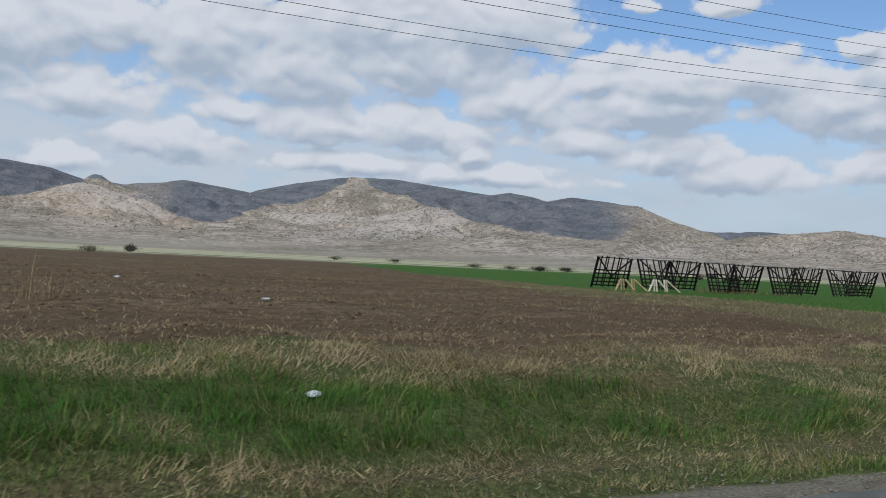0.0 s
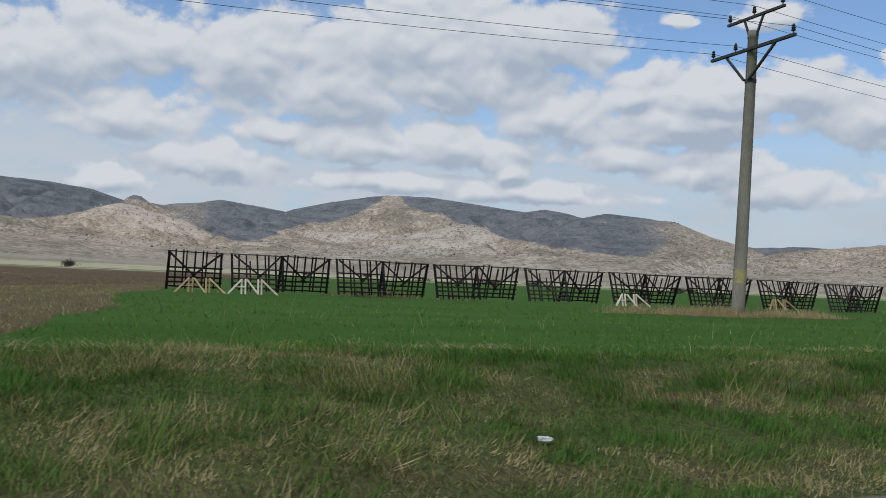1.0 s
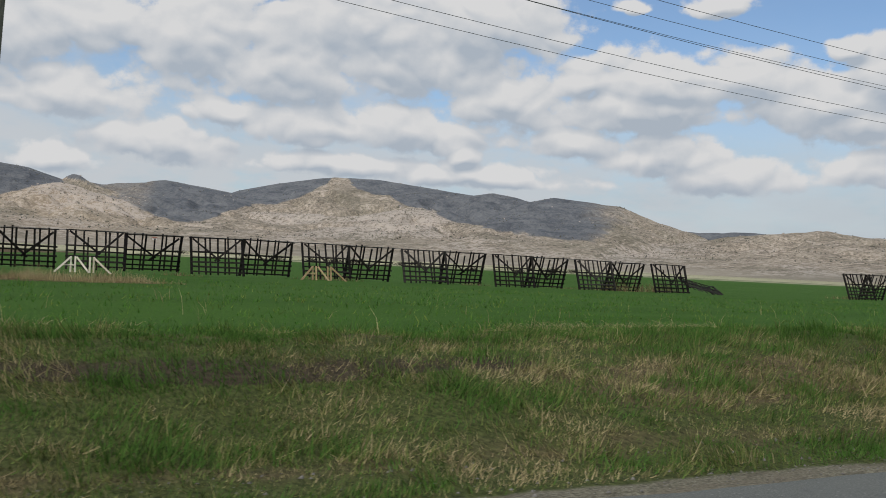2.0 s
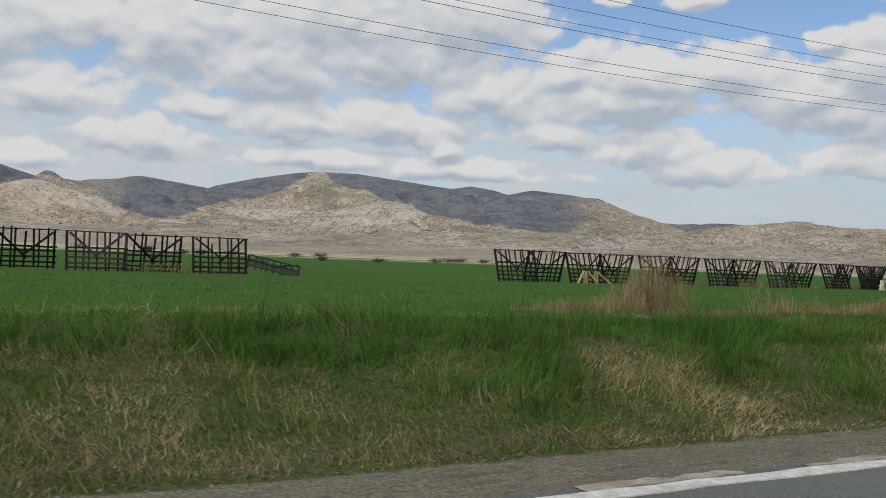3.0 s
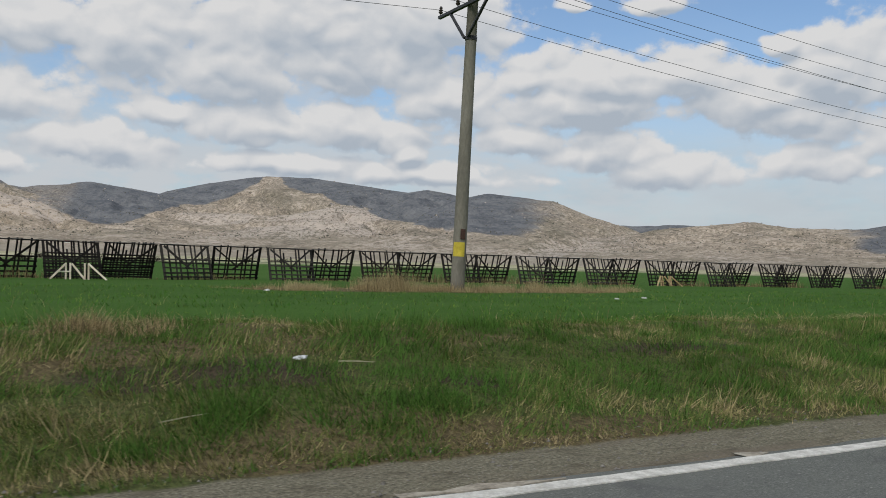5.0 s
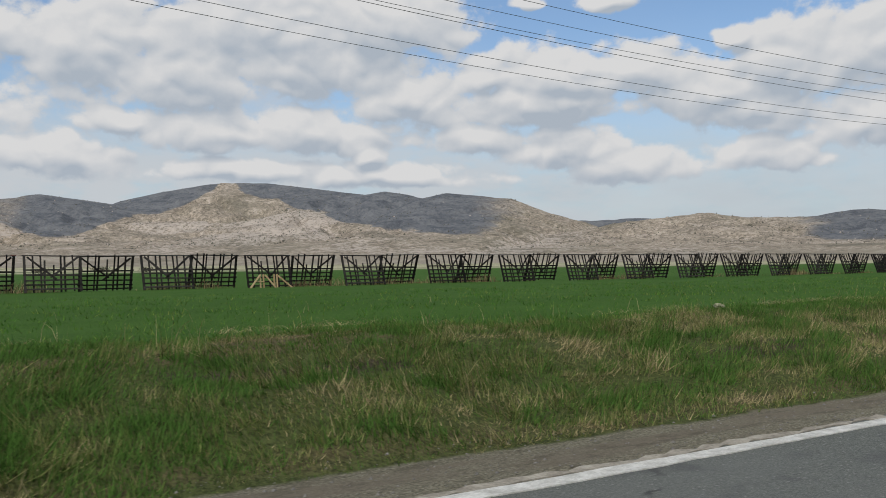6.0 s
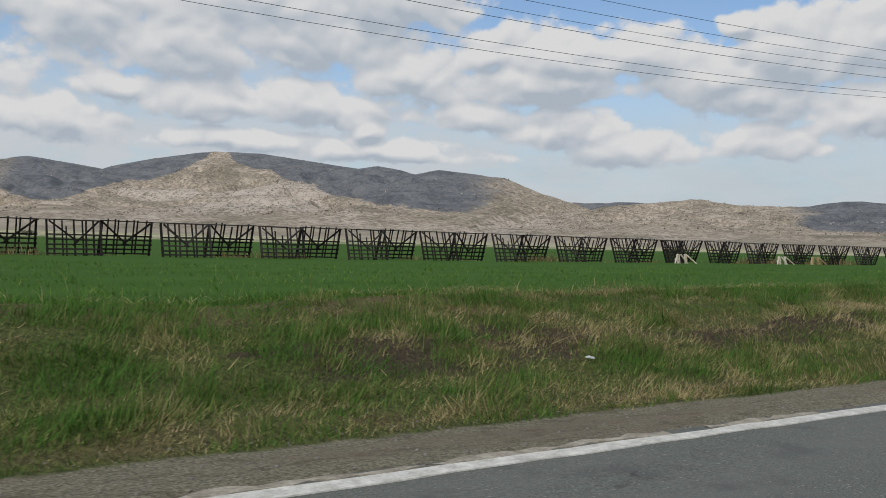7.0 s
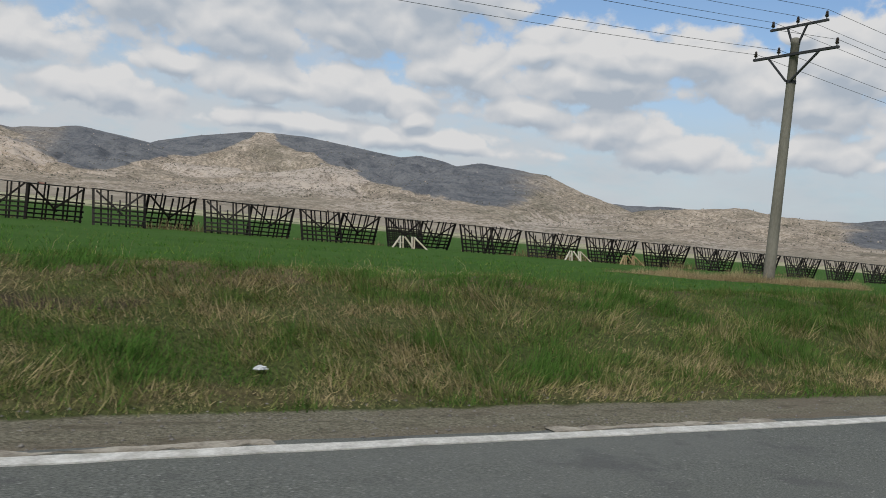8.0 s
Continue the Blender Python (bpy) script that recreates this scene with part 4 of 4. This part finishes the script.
# ---------------------------------------------------------------- bushes and a far farmhouse
def bush(seed, x, y, r, h):
    rng = np.random.RandomState(seed)
    base = new("bush")
    bm = bmesh.new()
    for i in range(7):
        a = rng.rand() * 6.28
        beam(bm, (0.1 * math.cos(a), 0.1 * math.sin(a), -0.1), (r * 0.6 * math.cos(a), r * 0.6 * math.sin(a), h * (0.5 + 0.4 * rng.rand())), 0.06, 0.06, 0.4)
    part("stems", bm, WOOD_DARK, base)
    n = 420
    c = rng.randn(n, 3) * (r * 0.42, r * 0.42, h * 0.24) + (0, 0, h * 0.55)
    c[:, 2] = np.clip(c[:, 2], 0.05, None)
    verts, faces = [], []
    for p in c:
        u, v = rng.randn(3), rng.randn(3)
        u, v = u / np.linalg.norm(u) * 0.10 * h, v / np.linalg.norm(v) * 0.07 * h
        k = len(verts)
        verts += [p - u, p + v, p + u, p - v]
        faces.append((k, k + 1, k + 2, k + 3))
    mesh_object("crown", verts, faces, BUSH_LEAF, base)
    base.matrix_world = pose(x, y, float(lay(np.array([float(x)]), np.array([float(y)]))[0]))
    return tagged(base, "low dark leafless bush on the plain", "bush", "bushes on the plain")


for i, (x, y, r, h) in enumerate(BUSHES):
    bush(500 + i, x, y, r * 0.8, h * 0.75)


def farmhouse(x, y):
    z = float(hill(np.array([[float(x)]]), np.array([[float(y)]]))[0, 0]) - 0.3
    base = new("farmhouse")
    bm = bmesh.new()
    bmesh.ops.create_cube(bm, size=1.0)
    bmesh.ops.scale(bm, vec=(11, 7, 4.2), verts=bm.verts)
    bmesh.ops.translate(bm, vec=(0, 0, 2.0), verts=bm.verts)
    part("wall", bm, PLASTER, base)
    verts = [(-6, -4, 4.0), (6, -4, 4.0), (6, 4, 4.0), (-6, 4, 4.0), (-6, 0, 6.6), (6, 0, 6.6)]
    mesh_object("roof", verts, [(0, 1, 5, 4), (2, 3, 4, 5), (0, 4, 3), (1, 2, 5), (3, 2, 1, 0)], TILE, base)
    for wx in (-3.4, 0.4, 3.6):
        bm = bmesh.new()
        beam(bm, (wx, -3.53, 1.4), (wx, -3.53, 2.9), 1.1, 0.06)
        part("window", bm, STEEL, base, "dark window")
    base.matrix_world = pose(x, y, z, 0, 0, -10)
    return tagged(base, "small white farmhouse with a red roof far off", "house")


farmhouse(*HOUSE)


# ---------------------------------------------------------------- grass
def blades(name, x, y, high, wide, lean, dry, mat, label, seed, sink=0.02, comb=None):
    """Grass blades as one object: each a bent, tapered strip."""
    rng = np.random.RandomState(seed)
    n = len(x)
    z = lay(x, y) - sink
    a, b = rng.rand(n) * 6.283, rng.rand(n) * 6.283
    if comb is not None:      # blades of a tuft lie one way
        b = comb * 6.283 + 1.1 * rng.randn(n)
    wx, wy = np.cos(a) * wide / 2, np.sin(a) * wide / 2
    lx, ly = np.cos(b) * lean * high, np.sin(b) * lean * high
    up = high * np.sqrt(np.clip(1 - lean ** 2, 0.05, 1))
    P = np.zeros((n, 5, 3))
    for i, (f, g, s) in enumerate(((0, 0, -1), (0, 0, 1), (0.3, 0.58, 0.75), (0.3, 0.58, -0.75), (1, 1, 0))):
        P[:, i, 0], P[:, i, 1], P[:, i, 2] = x + lx * f + wx * s, y + ly * f + wy * s, z + up * g
    k = np.arange(n)[:, None] * 5
    loops = np.concatenate([k + [0, 1, 2, 3], k + [3, 2, 4]], 1).ravel()
    start = (np.arange(n)[:, None] * 7 + [0, 4]).ravel()
    me = bpy.data.meshes.new(name)
    me.vertices.add(n * 5)
    me.vertices.foreach_set("co", P.ravel())
    me.loops.add(len(loops))
    me.loops.foreach_set("vertex_index", loops)
    me.polygons.add(len(start))
    me.polygons.foreach_set("loop_start", start)
    me.update(calc_edges=True)
    me.materials.append(mat)
    a = me.attributes.new("dry", "FLOAT", "POINT")
    a.data.foreach_set("value", np.repeat(dry, 5).astype(np.float32))
    return tagged(new(name, me), label, "grass", kind="stuff")


def scatter(n, x0, x1, y0, y1, seed, tuft=10, radius=0.07, power=1.0):
    rng = np.random.RandomState(seed)
    m = n // tuft
    cx, cy = x0 + (x1 - x0) * rng.rand(m), y0 + (y1 - y0) * rng.rand(m) ** power
    x = np.repeat(cx, tuft) + rng.randn(m * tuft) * radius
    y = np.repeat(cy, tuft) + rng.randn(m * tuft) * radius
    tall = np.repeat(0.7 + 0.6 * rng.rand(m), tuft) * (0.6 + 0.6 * rng.rand(m * tuft))
    return x, y, tall, np.repeat(rng.rand(m), tuft), rng


def thatch(name, x, y, high, wide, lean, dry, turn, mat, label, seed):
    """The matted lower layer of the turf: thin tapered blades, one triangle each."""
    rng = np.random.RandomState(seed)
    n = len(x)
    z = lay(x, y) - 0.008
    a = turn + 1.571 + 0.8 * rng.randn(n)
    P = np.zeros((n, 3, 3))
    for i, s in ((0, -0.5), (1, 0.5)):
        P[:, i, 0], P[:, i, 1], P[:, i, 2] = x + np.cos(a) * wide * s, y + np.sin(a) * wide * s, z + 0.5 * s * wide
    P[:, 2, 0], P[:, 2, 1], P[:, 2, 2] = x + np.cos(turn) * lean * high, y + np.sin(turn) * lean * high, z + high * np.sqrt(1 - lean ** 2)
    me = bpy.data.meshes.new(name)
    me.vertices.add(n * 3)
    me.vertices.foreach_set("co", P.ravel())
    me.loops.add(n * 3)
    me.loops.foreach_set("vertex_index", np.arange(n * 3))
    me.polygons.add(n)
    me.polygons.foreach_set("loop_start", np.arange(0, n * 3, 3))
    me.update(calc_edges=True)
    me.materials.append(mat)
    at = me.attributes.new("dry", "FLOAT", "POINT")
    at.data.foreach_set("value", np.repeat(dry, 3).astype(np.float32))
    return tagged(new(name, me), label, "grass", kind="stuff")


# how the growth on the verge changes: x, y, half lengths, drier (+) or greener (-), higher
PATCHES = [(2, 6.3, 4.5, 0.9, -0.26, 0.9), (8, 6.2, 2.5, 0.8, 0.40, 0.8), (0, 8.3, 4, 0.8, 0.15, 0.6), (8, 7.7, 5.5, 1.3, 0.60, 0.55), (2, 4.9, 10, 0.4, 0.25, 0.8), (13.5, 6.0, 2.5, 0.8, -0.2, 1.15), (9.5, 7.4, 5, 0.9, 0.45, 0.8), (32, 6.8, 7, 0.6, -0.35, 1.2), (31, 5.6, 11, 0.9, -0.34, 0.8), (47, 5.5, 8, 0.6, 0.1, 0.8), (62, 5.7, 2.2, 0.6, 0.35, 0.8), (76, 5.2, 9, 0.35, 0.15, 1.0),
           (66, 7.7, 7, 0.9, -0.32, 1.7), (80, 7.0, 7, 1.0, -0.14, 0.85), (82, 5.3, 6, 0.6, -0.2, 0.9), (94, 6.4, 6, 0.85, 0.70, 1.1), (92, 7.4, 7, 0.5, 0.35, 1.2), (92, 5.2, 9, 0.5, 0.12, 1.1), (95, 8.4, 8, 0.6, -0.2, 0.9), (112, 6.2, 8, 0.8, -0.12, 1.0), (133, 6.5, 4, 0.8, 0.12, 0.9),
           (134, 5.05, 5, 0.4, -0.4, 1.0), (146, 6.2, 5, 0.7, -0.2, 0.9), (154, 6.6, 6, 1.1, 0.42, 1.1), (168, 6.6, 7, 0.9, 0.16, 1.1), (164.8, 6.9, 1.2, 0.45, 0.5, 0.8), (158, 5.6, 9, 0.8, 0.30, 1.0)]


def turf(x, y, pick, rng):
    """Where grass stands on the verge, how high, how dry and how flat."""
    c = covers(x, y, 0 * x)
    n = len(x)
    k = (c["gravel"] < 0.25 + 0.40 * rng.rand(n)) & (c["tilled"] < 0.3) & (c["track"] < 0.20 + 0.5 * rng.rand(n))
    k &= fbm(x * 0.6, y, 2.4, 3, 67) > 0.10 + 0.20 * rng.rand(n)          # small bare gaps
    k &= rng.rand(n) > 0.50 * c["bare"]
    clump = step(fbm(x, y, 1.9, 2, 61), 0.30, 0.72)
    size = (0.046 + 0.064 * clump) * (0.62 + 0.38 * step(y, 4.5, 5.5)) * (1 - 0.40 * step(y, 8.2, 9.2))
    dry = 0.33 + 0.12 * c["straw"] * (y < 9.3) + 1.2 * (fbm(x, y, 0.7, 3, 66) - 0.5) - 0.16 * clump + 0.24 * np.exp(-((y - 4.9) / 0.30) ** 2) - 0.24 * np.exp(-((y - 8.6) / 0.7) ** 2) * step(x, 20, 30)
    dry = dry + (1 - step(x, 14, 22)) * 0.5 * step(y, 6.7, 7.6)
    for cx, cy, rx, ry, more, higher in PATCHES:
        f = 1 - step(np.hypot((x - cx) / rx, (y - cy) / ry) + 0.9 * (fbm(x, y, 1.1, 2, 33) - 0.5), 0.55, 1.25)
        dry, size = dry + f * more, size * (1 + f * (higher - 1))
    dry = dry + 0.70 * (pick - 0.5) + 0.55 * (step(fbm(x * 0.7, y, 2.4, 2, 48), 0.34, 0.66) - 0.5) + 0.22 * (1 - step(x, 10, 16))
    size = size * (0.75 + 1.5 * (pick * 7.3 % 1.0) ** 4)
    lean = np.clip(0.50 + 0.26 * np.clip(dry, 0, 1) + 0.7 * (rng.rand(n) - 0.5), 0.10, 0.92)
    return k, size, dry, lean


def lie(x, y, pick, rng):
    """Which way a blade lies: out of its tuft, and along the road with its neighbours."""
    out = 6.283 * rng.rand(len(x))
    flow = 6.0 * (fbm(x, y, 1.2, 2, 88) - 0.5) + 3.14 * (fbm(x, y, 0.4, 2, 89) > 0.5) + 3.6 * (pick * 5.7 % 1.0 - 0.5)
    return np.arctan2(0.8 * np.sin(out) + np.sin(flow), 0.8 * np.cos(out) + np.cos(flow))


def verge():
    x, y, tall, pick, rng = scatter(1500000, -3, 182, 4.20, 9.9, 6, 20, 0.085, 1.12)
    k, size, dry, lean = turf(x, y, pick, rng)
    thatch("verge_turf", x[k], y[k], tall[k] * size[k] * 1.30, 0.0095, lean[k], dry[k], lie(x, y, pick, rng)[k], VERGE_BLADE, "matted green and olive grass on the road verge", 5)
    x, y, tall, pick, rng = scatter(190000, -3, 182, 4.3, 9.6, 7, 12, 0.05, 1.12)
    k, size, dry, lean = turf(x, y, pick, rng)
    blades("verge_grass", x[k], y[k], tall[k] * size[k] * 1.30, 0.0048, np.clip(lean[k] * 1.05, 0, 0.97), dry[k] + 0.03, VERGE_BLADE, "longer green and straw-coloured grass on the road verge", 8, 0.01, lie(x, y, pick, rng)[k] / 6.283)
    # long dead straws that lie on the grass
    x, y, tall, pick, rng = scatter(12000, -3, 182, 4.9, 9.2, 46, 5, 0.14)
    k, size, dry, lean = turf(x, y, pick, rng)
    k &= dry > 0.42 + 0.3 * rng.rand(len(x))
    way = 0.5 * (fbm(x, y, 0.5, 2, 88) - 0.5) + (0.5 * (pick > 0.5) + 0.13 * (pick * 9.1 % 1.0 - 0.5))
    blades("fallen_straw", x[k], y[k], 0.07 + 0.17 * rng.rand(k.sum()) ** 2, 0.0050, 0.94 + 0.05 * rng.rand(k.sum()), 0.35 + 0.5 * rng.rand(k.sum()), DRY_BLADE, "long pale dead straws lying on the verge", 47, -0.045, way[k])


def wheat():
    x, y, tall, pick, rng = scatter(150000, -2, 200, 9.0, 24.0, 17, 6, 0.10, 2.0)
    c = covers(x, y, 0 * x)
    k = (c["crop"] > 0.4) & (c["tilled"] < 0.3) & (c["track"] < 0.4)
    thatch("young_wheat", x[k], y[k], tall[k] * 0.10, 0.013, 0.3 + 0.6 * rng.rand(k.sum()), pick[k] * 0.7, 6.283 * rng.rand(k.sum()), WHEAT_BLADE, "short bright green young wheat", 18)
    x, y, tall, pick, rng = scatter(900, -2, 190, 9.0, 15.0, 91, 2, 0.15, 1.5)
    k = tilled(x, y) < 0.2
    blades("lone_stalks", x[k], y[k], tall[k] * 0.34, 0.007, 0.25 + 0.6 * rng.rand(k.sum()), 0.6 + 0.4 * pick[k], DRY_BLADE, "single pale dry stalks standing in the young wheat", 92)
    x, y, tall, pick, rng = scatter(36000, 12.5, 25.5, 9.3, 42.0, 93, 8, 0.12, 1.8)
    c = covers(x, y, 0 * x)
    k = (c["crop"] < 0.5) & (c["tilled"] < 0.4) & (c["track"] < 0.35)
    blades("lane_grass", x[k], y[k], tall[k] * 0.11, 0.012, 0.5 + 0.45 * rng.rand(k.sum()), 0.32 + 0.40 * pick[k] + 0.25 * c["straw"][k], VERGE_BLADE, "trodden dry and green grass beside the farm track", 94)
    # loose straw along the field's rim
    x, y, tall, pick, rng = scatter(24000, -2, 190, 9.5, 10.7, 57, 14, 0.20)
    k = (fbm(x, 3 * y, 0.25, 3, 58) > 0.50) & (tilled(x, y) < 0.3)
    blades("loose_straw", x[k], y[k], tall[k] * 0.26, 0.007, 0.93 + 0.06 * rng.rand(k.sum()), 0.6 + 0.4 * pick[k], DRY_BLADE, "loose pale straw lying along the rim of the field", 59, -0.03)


# stands of tall dead grass: x, y, half lengths, height
STANDS = [(69.6, 12.8, 1.0, 0.5, 0.36), (71.2, 13.2, 0.6, 0.3, 0.62), (72.3, 13.7, 0.60, 0.40, 1.30), (73.1, 13.3, 0.5, 0.3, 0.90), (74.0, 12.6, 0.40, 0.3, 1.10), (74.8, 12.4, 0.40, 0.3, 0.95),
          (76.4, 12.6, 0.9, 0.4, 0.50), (78.6, 12.8, 1.0, 0.4, 0.45), (81.0, 13.4, 0.8, 0.4, 0.30),
          (111.2, 21.2, 1.4, 0.6, 0.70), (113.8, 21.3, 1.6, 0.6, 0.42), (109.0, 21.2, 1.4, 0.6, 0.36), (116.2, 21.4, 1.4, 0.6, 0.55), (118.6, 21.7, 1.5, 0.6, 0.45), (120.4, 21.9, 0.9, 0.5, 0.30),
          (100.2, 9.1, 0.8, 0.25, 0.42), (102.2, 8.9, 0.8, 0.25, 0.34),
          (35.2, 21.2, 1.6, 0.6, 0.55), (38.0, 21.2, 1.6, 0.6, 0.50), (41.2, 21.4, 1.8, 0.6, 0.42),
          (182.5, 20.6, 1.8, 0.6, 0.45), (185.8, 20.7, 1.6, 0.6, 0.55), (189.0, 20.8, 1.6, 0.6, 0.50), (192.0, 21.0, 1.6, 0.6, 0.45)]


def tall_dry():
    """Dead grass left by the plough: a low mat, and tufts of fine stalks that fan out."""
    rng = np.random.RandomState(27)
    X, Y, T, L, D = [], [], [], [], []
    for cx, cy, rx, ry in STRAW_SPOTS:
        n = int((1500 if rx < 2 else 1300 if cy > 10 else 1300) * rx * ry)
        a, q = rng.rand(n) * 6.283, np.sqrt(rng.rand(n))
        X.append(cx + rx * q * np.cos(a)), Y.append(cy + ry * q * np.sin(a))
        high = 0.5 if cx < 1 else 0.20 if cy > 10 else 0.16
        T.append(high * (1 - 0.5 * q) * (0.35 + rng.rand(n)) * (0.4 + 1.2 * step(fbm(X[-1], Y[-1], 0.9, 2, 5), 0.3, 0.7)))
        L.append(0.10 + 0.85 * rng.rand(n)), D.append(0.2 + 0.6 * rng.rand(n))
    for cx, cy, rx, ry, high in STANDS:
        tufts = max(5, int(16 * rx * ry / 0.3))
        for _ in range(tufts):
            a, q = rng.rand() * 6.283, math.sqrt(rng.rand())
            n = 190 if cy < 15 else 100
            X.append(cx + rx * q * math.cos(a) + 0.15 * rng.randn(n)), Y.append(cy + ry * q * math.sin(a) + 0.12 * rng.randn(n))
            T.append(high * (1.1 - 0.55 * q) * (0.25 + 0.85 * rng.rand(n)) * (0.65 + 0.6 * rng.rand()))
            L.append(0.08 + 0.85 * rng.rand(n)), D.append((0.15 if cy < 15 else 0.35) + 0.40 * rng.rand() + 0.45 * rng.rand(n))
    x, y, t, lean, dry = map(np.concatenate, (X, Y, T, L, D))
    k = fbm(x, y, 0.9, 3, 25) > 0.30 + 0.22 * rng.rand(len(x))
    x, y, t, lean, dry = x[k], y[k], t[k], lean[k], dry[k]
    blades("tall_dry_grass", x, y, t, 0.0058, lean, dry, DRY_BLADE, "tall dry straw-coloured grass left round the poles", 28)


def fence_weeds():
    """Dead weeds and drifted straw caught along the snow fence."""
    rng = np.random.RandomState(61)
    n = 16000
    x = 23 + 187 * rng.rand(n)
    y = np.interp(x, FENCE_X, FENCE_Y) + 0.25 + 0.35 * rng.randn(n)
    thick = fbm(x, 0 * x, 0.33, 3, 62)
    k = (thick > 0.36 + 0.22 * rng.rand(n)) & ((x < 68.5) | (x > 78.9))
    high = (0.14 + 0.42 * step(thick, 0.4, 0.75)) * (0.4 + 0.8 * rng.rand(n))
    blades("fence_weeds", x[k], y[k], high[k], 0.020, 0.15 + 0.7 * rng.rand(k.sum()), 0.05 + 0.6 * rng.rand(k.sum()), DRY_BLADE, "dead brown weeds caught along the snow fence", 63)


def stubble():
    x, y, tall, pick, rng = scatter(110000, -6, 34, 7.0, 75.0, 37, 5, 0.20, 2.6)
    k = tilled(x, y) > 0.25
    blades("stubble", x[k], y[k], tall[k] * 0.10, 0.010, 0.80 + 0.19 * rng.rand(k.sum()), pick[k], DRY_BLADE, "loose dry stubble on the tilled earth", 38, 0.0)


def lumps(name, x, y, z, s, flat, mat, label, category, seed):
    """Many small uneven stones, clods or bushes as one object."""
    rng = np.random.RandomState(seed)
    n = len(x)
    box = np.array([(1, 0, 0), (0, 1, 0), (-1, 0, 0), (0, -1, 0), (0.15, 0.1, flat), (0, 0.1, -0.45)])
    P = box[None] * s[:, None, None] * (0.55 + 0.9 * rng.rand(n, 6, 1)) + np.stack([x, y, z], -1)[:, None]
    tri = np.array([(0, 1, 4), (1, 2, 4), (2, 3, 4), (3, 0, 4), (1, 0, 5), (2, 1, 5), (3, 2, 5), (0, 3, 5)])
    loops = (np.arange(n)[:, None, None] * 6 + tri[None]).ravel()
    me = bpy.data.meshes.new(name)
    me.vertices.add(n * 6)
    me.vertices.foreach_set("co", P.ravel())
    me.loops.add(len(loops))
    me.loops.foreach_set("vertex_index", loops)
    me.polygons.add(n * 8)
    me.polygons.foreach_set("loop_start", np.arange(0, len(loops), 3))
    me.update(calc_edges=True)
    me.materials.append(mat)
    return tagged(new(name, me), label, category, kind="stuff")


def pebbles():
    """Loose stones on the gravel shoulder."""
    rng = np.random.RandomState(71)
    n = 22000
    x, y = -3 + 185 * rng.rand(n), ROAD_EDGE + 0.02 + 1.0 * rng.rand(n) ** 1.2
    x[:4000], y[:4000] = 15.4 + 3.0 * (rng.rand(4000) - 0.5) * 2, 4.0 + 1.9 * rng.rand(4000)
    lumps("gravel", x, y, lay(x, y), 0.004 + 0.014 * rng.rand(n) ** 4, 0.8, PEBBLE, "loose grey and brown gravel on the road shoulder", "gravel", 72)


def clods():
    """Broken earth on the tilled field."""
    rng = np.random.RandomState(81)
    n = 26000
    x, y = -6 + 32 * rng.rand(n), 7.2 + 55 * rng.rand(n) ** 2.4
    k = tilled(x, y) > 0.3
    x, y = x[k], y[k]
    lumps("earth_clods", x, y, lay(x, y), 0.010 + 0.045 * rng.rand(len(x)) ** 3, 0.8, EARTH, "brown clods of broken earth on the tilled field", "earth", 82)


def hillside_cover(name, n, size, mat, where, seed, label, flat):
    """Scrub or boulders on the hills."""
    rng = np.random.RandomState(seed)
    d, az = 2500 + 1750 * rng.rand(n), np.radians(-8 + 70 * rng.rand(n))
    x, y = d * np.sin(az), d * np.cos(az)
    z = hill(x, y)
    k = (z > 3) & (rng.rand(n) < where(hill_covers(x, y, z), x, y))
    lumps(name, x[k], y[k], z[k], size * (0.4 + 1.2 * rng.rand(k.sum()) ** 2), flat, mat, label, "scrub" if flat > 0.8 else "rocks", seed)


EARTH = two_tone("clod_earth", (0.062, 0.042, 0.024), (0.225, 0.162, 0.098), 8.0, 0.95, 0.05, 5.0)
PEBBLE = two_tone("pebble", (0.085, 0.078, 0.068), (0.30, 0.28, 0.245), 30.0, 0.85, 0.2, 3.0)
ROCK = two_tone("pale_rock", (0.34, 0.28, 0.23), (0.62, 0.54, 0.46), 0.03, 0.9, 0.1, 5.0, 0.4, 1.0)
SCRUB = two_tone("hill_scrub", (0.085, 0.082, 0.066), (0.16, 0.15, 0.115), 0.03, 0.95, 0.05, 5.0, 0.4, 1.0)
hillside_cover("hillside_scrub", 16000, 2.3, SCRUB, lambda c, x, y: 0.25 + 0.55 * step(fbm(x, y, 0.004, 3, 77), 0.45, 0.65), 76, "dark scattered scrub on the slopes", 1.0)
# pale boulders thin out where cloud shade is painted on the slope
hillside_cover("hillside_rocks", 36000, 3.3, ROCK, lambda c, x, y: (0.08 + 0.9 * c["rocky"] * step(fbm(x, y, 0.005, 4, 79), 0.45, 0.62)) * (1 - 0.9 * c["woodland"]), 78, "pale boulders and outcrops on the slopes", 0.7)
pebbles()
clods()
verge()
wheat()
tall_dry()
fence_weeds()
stubble()
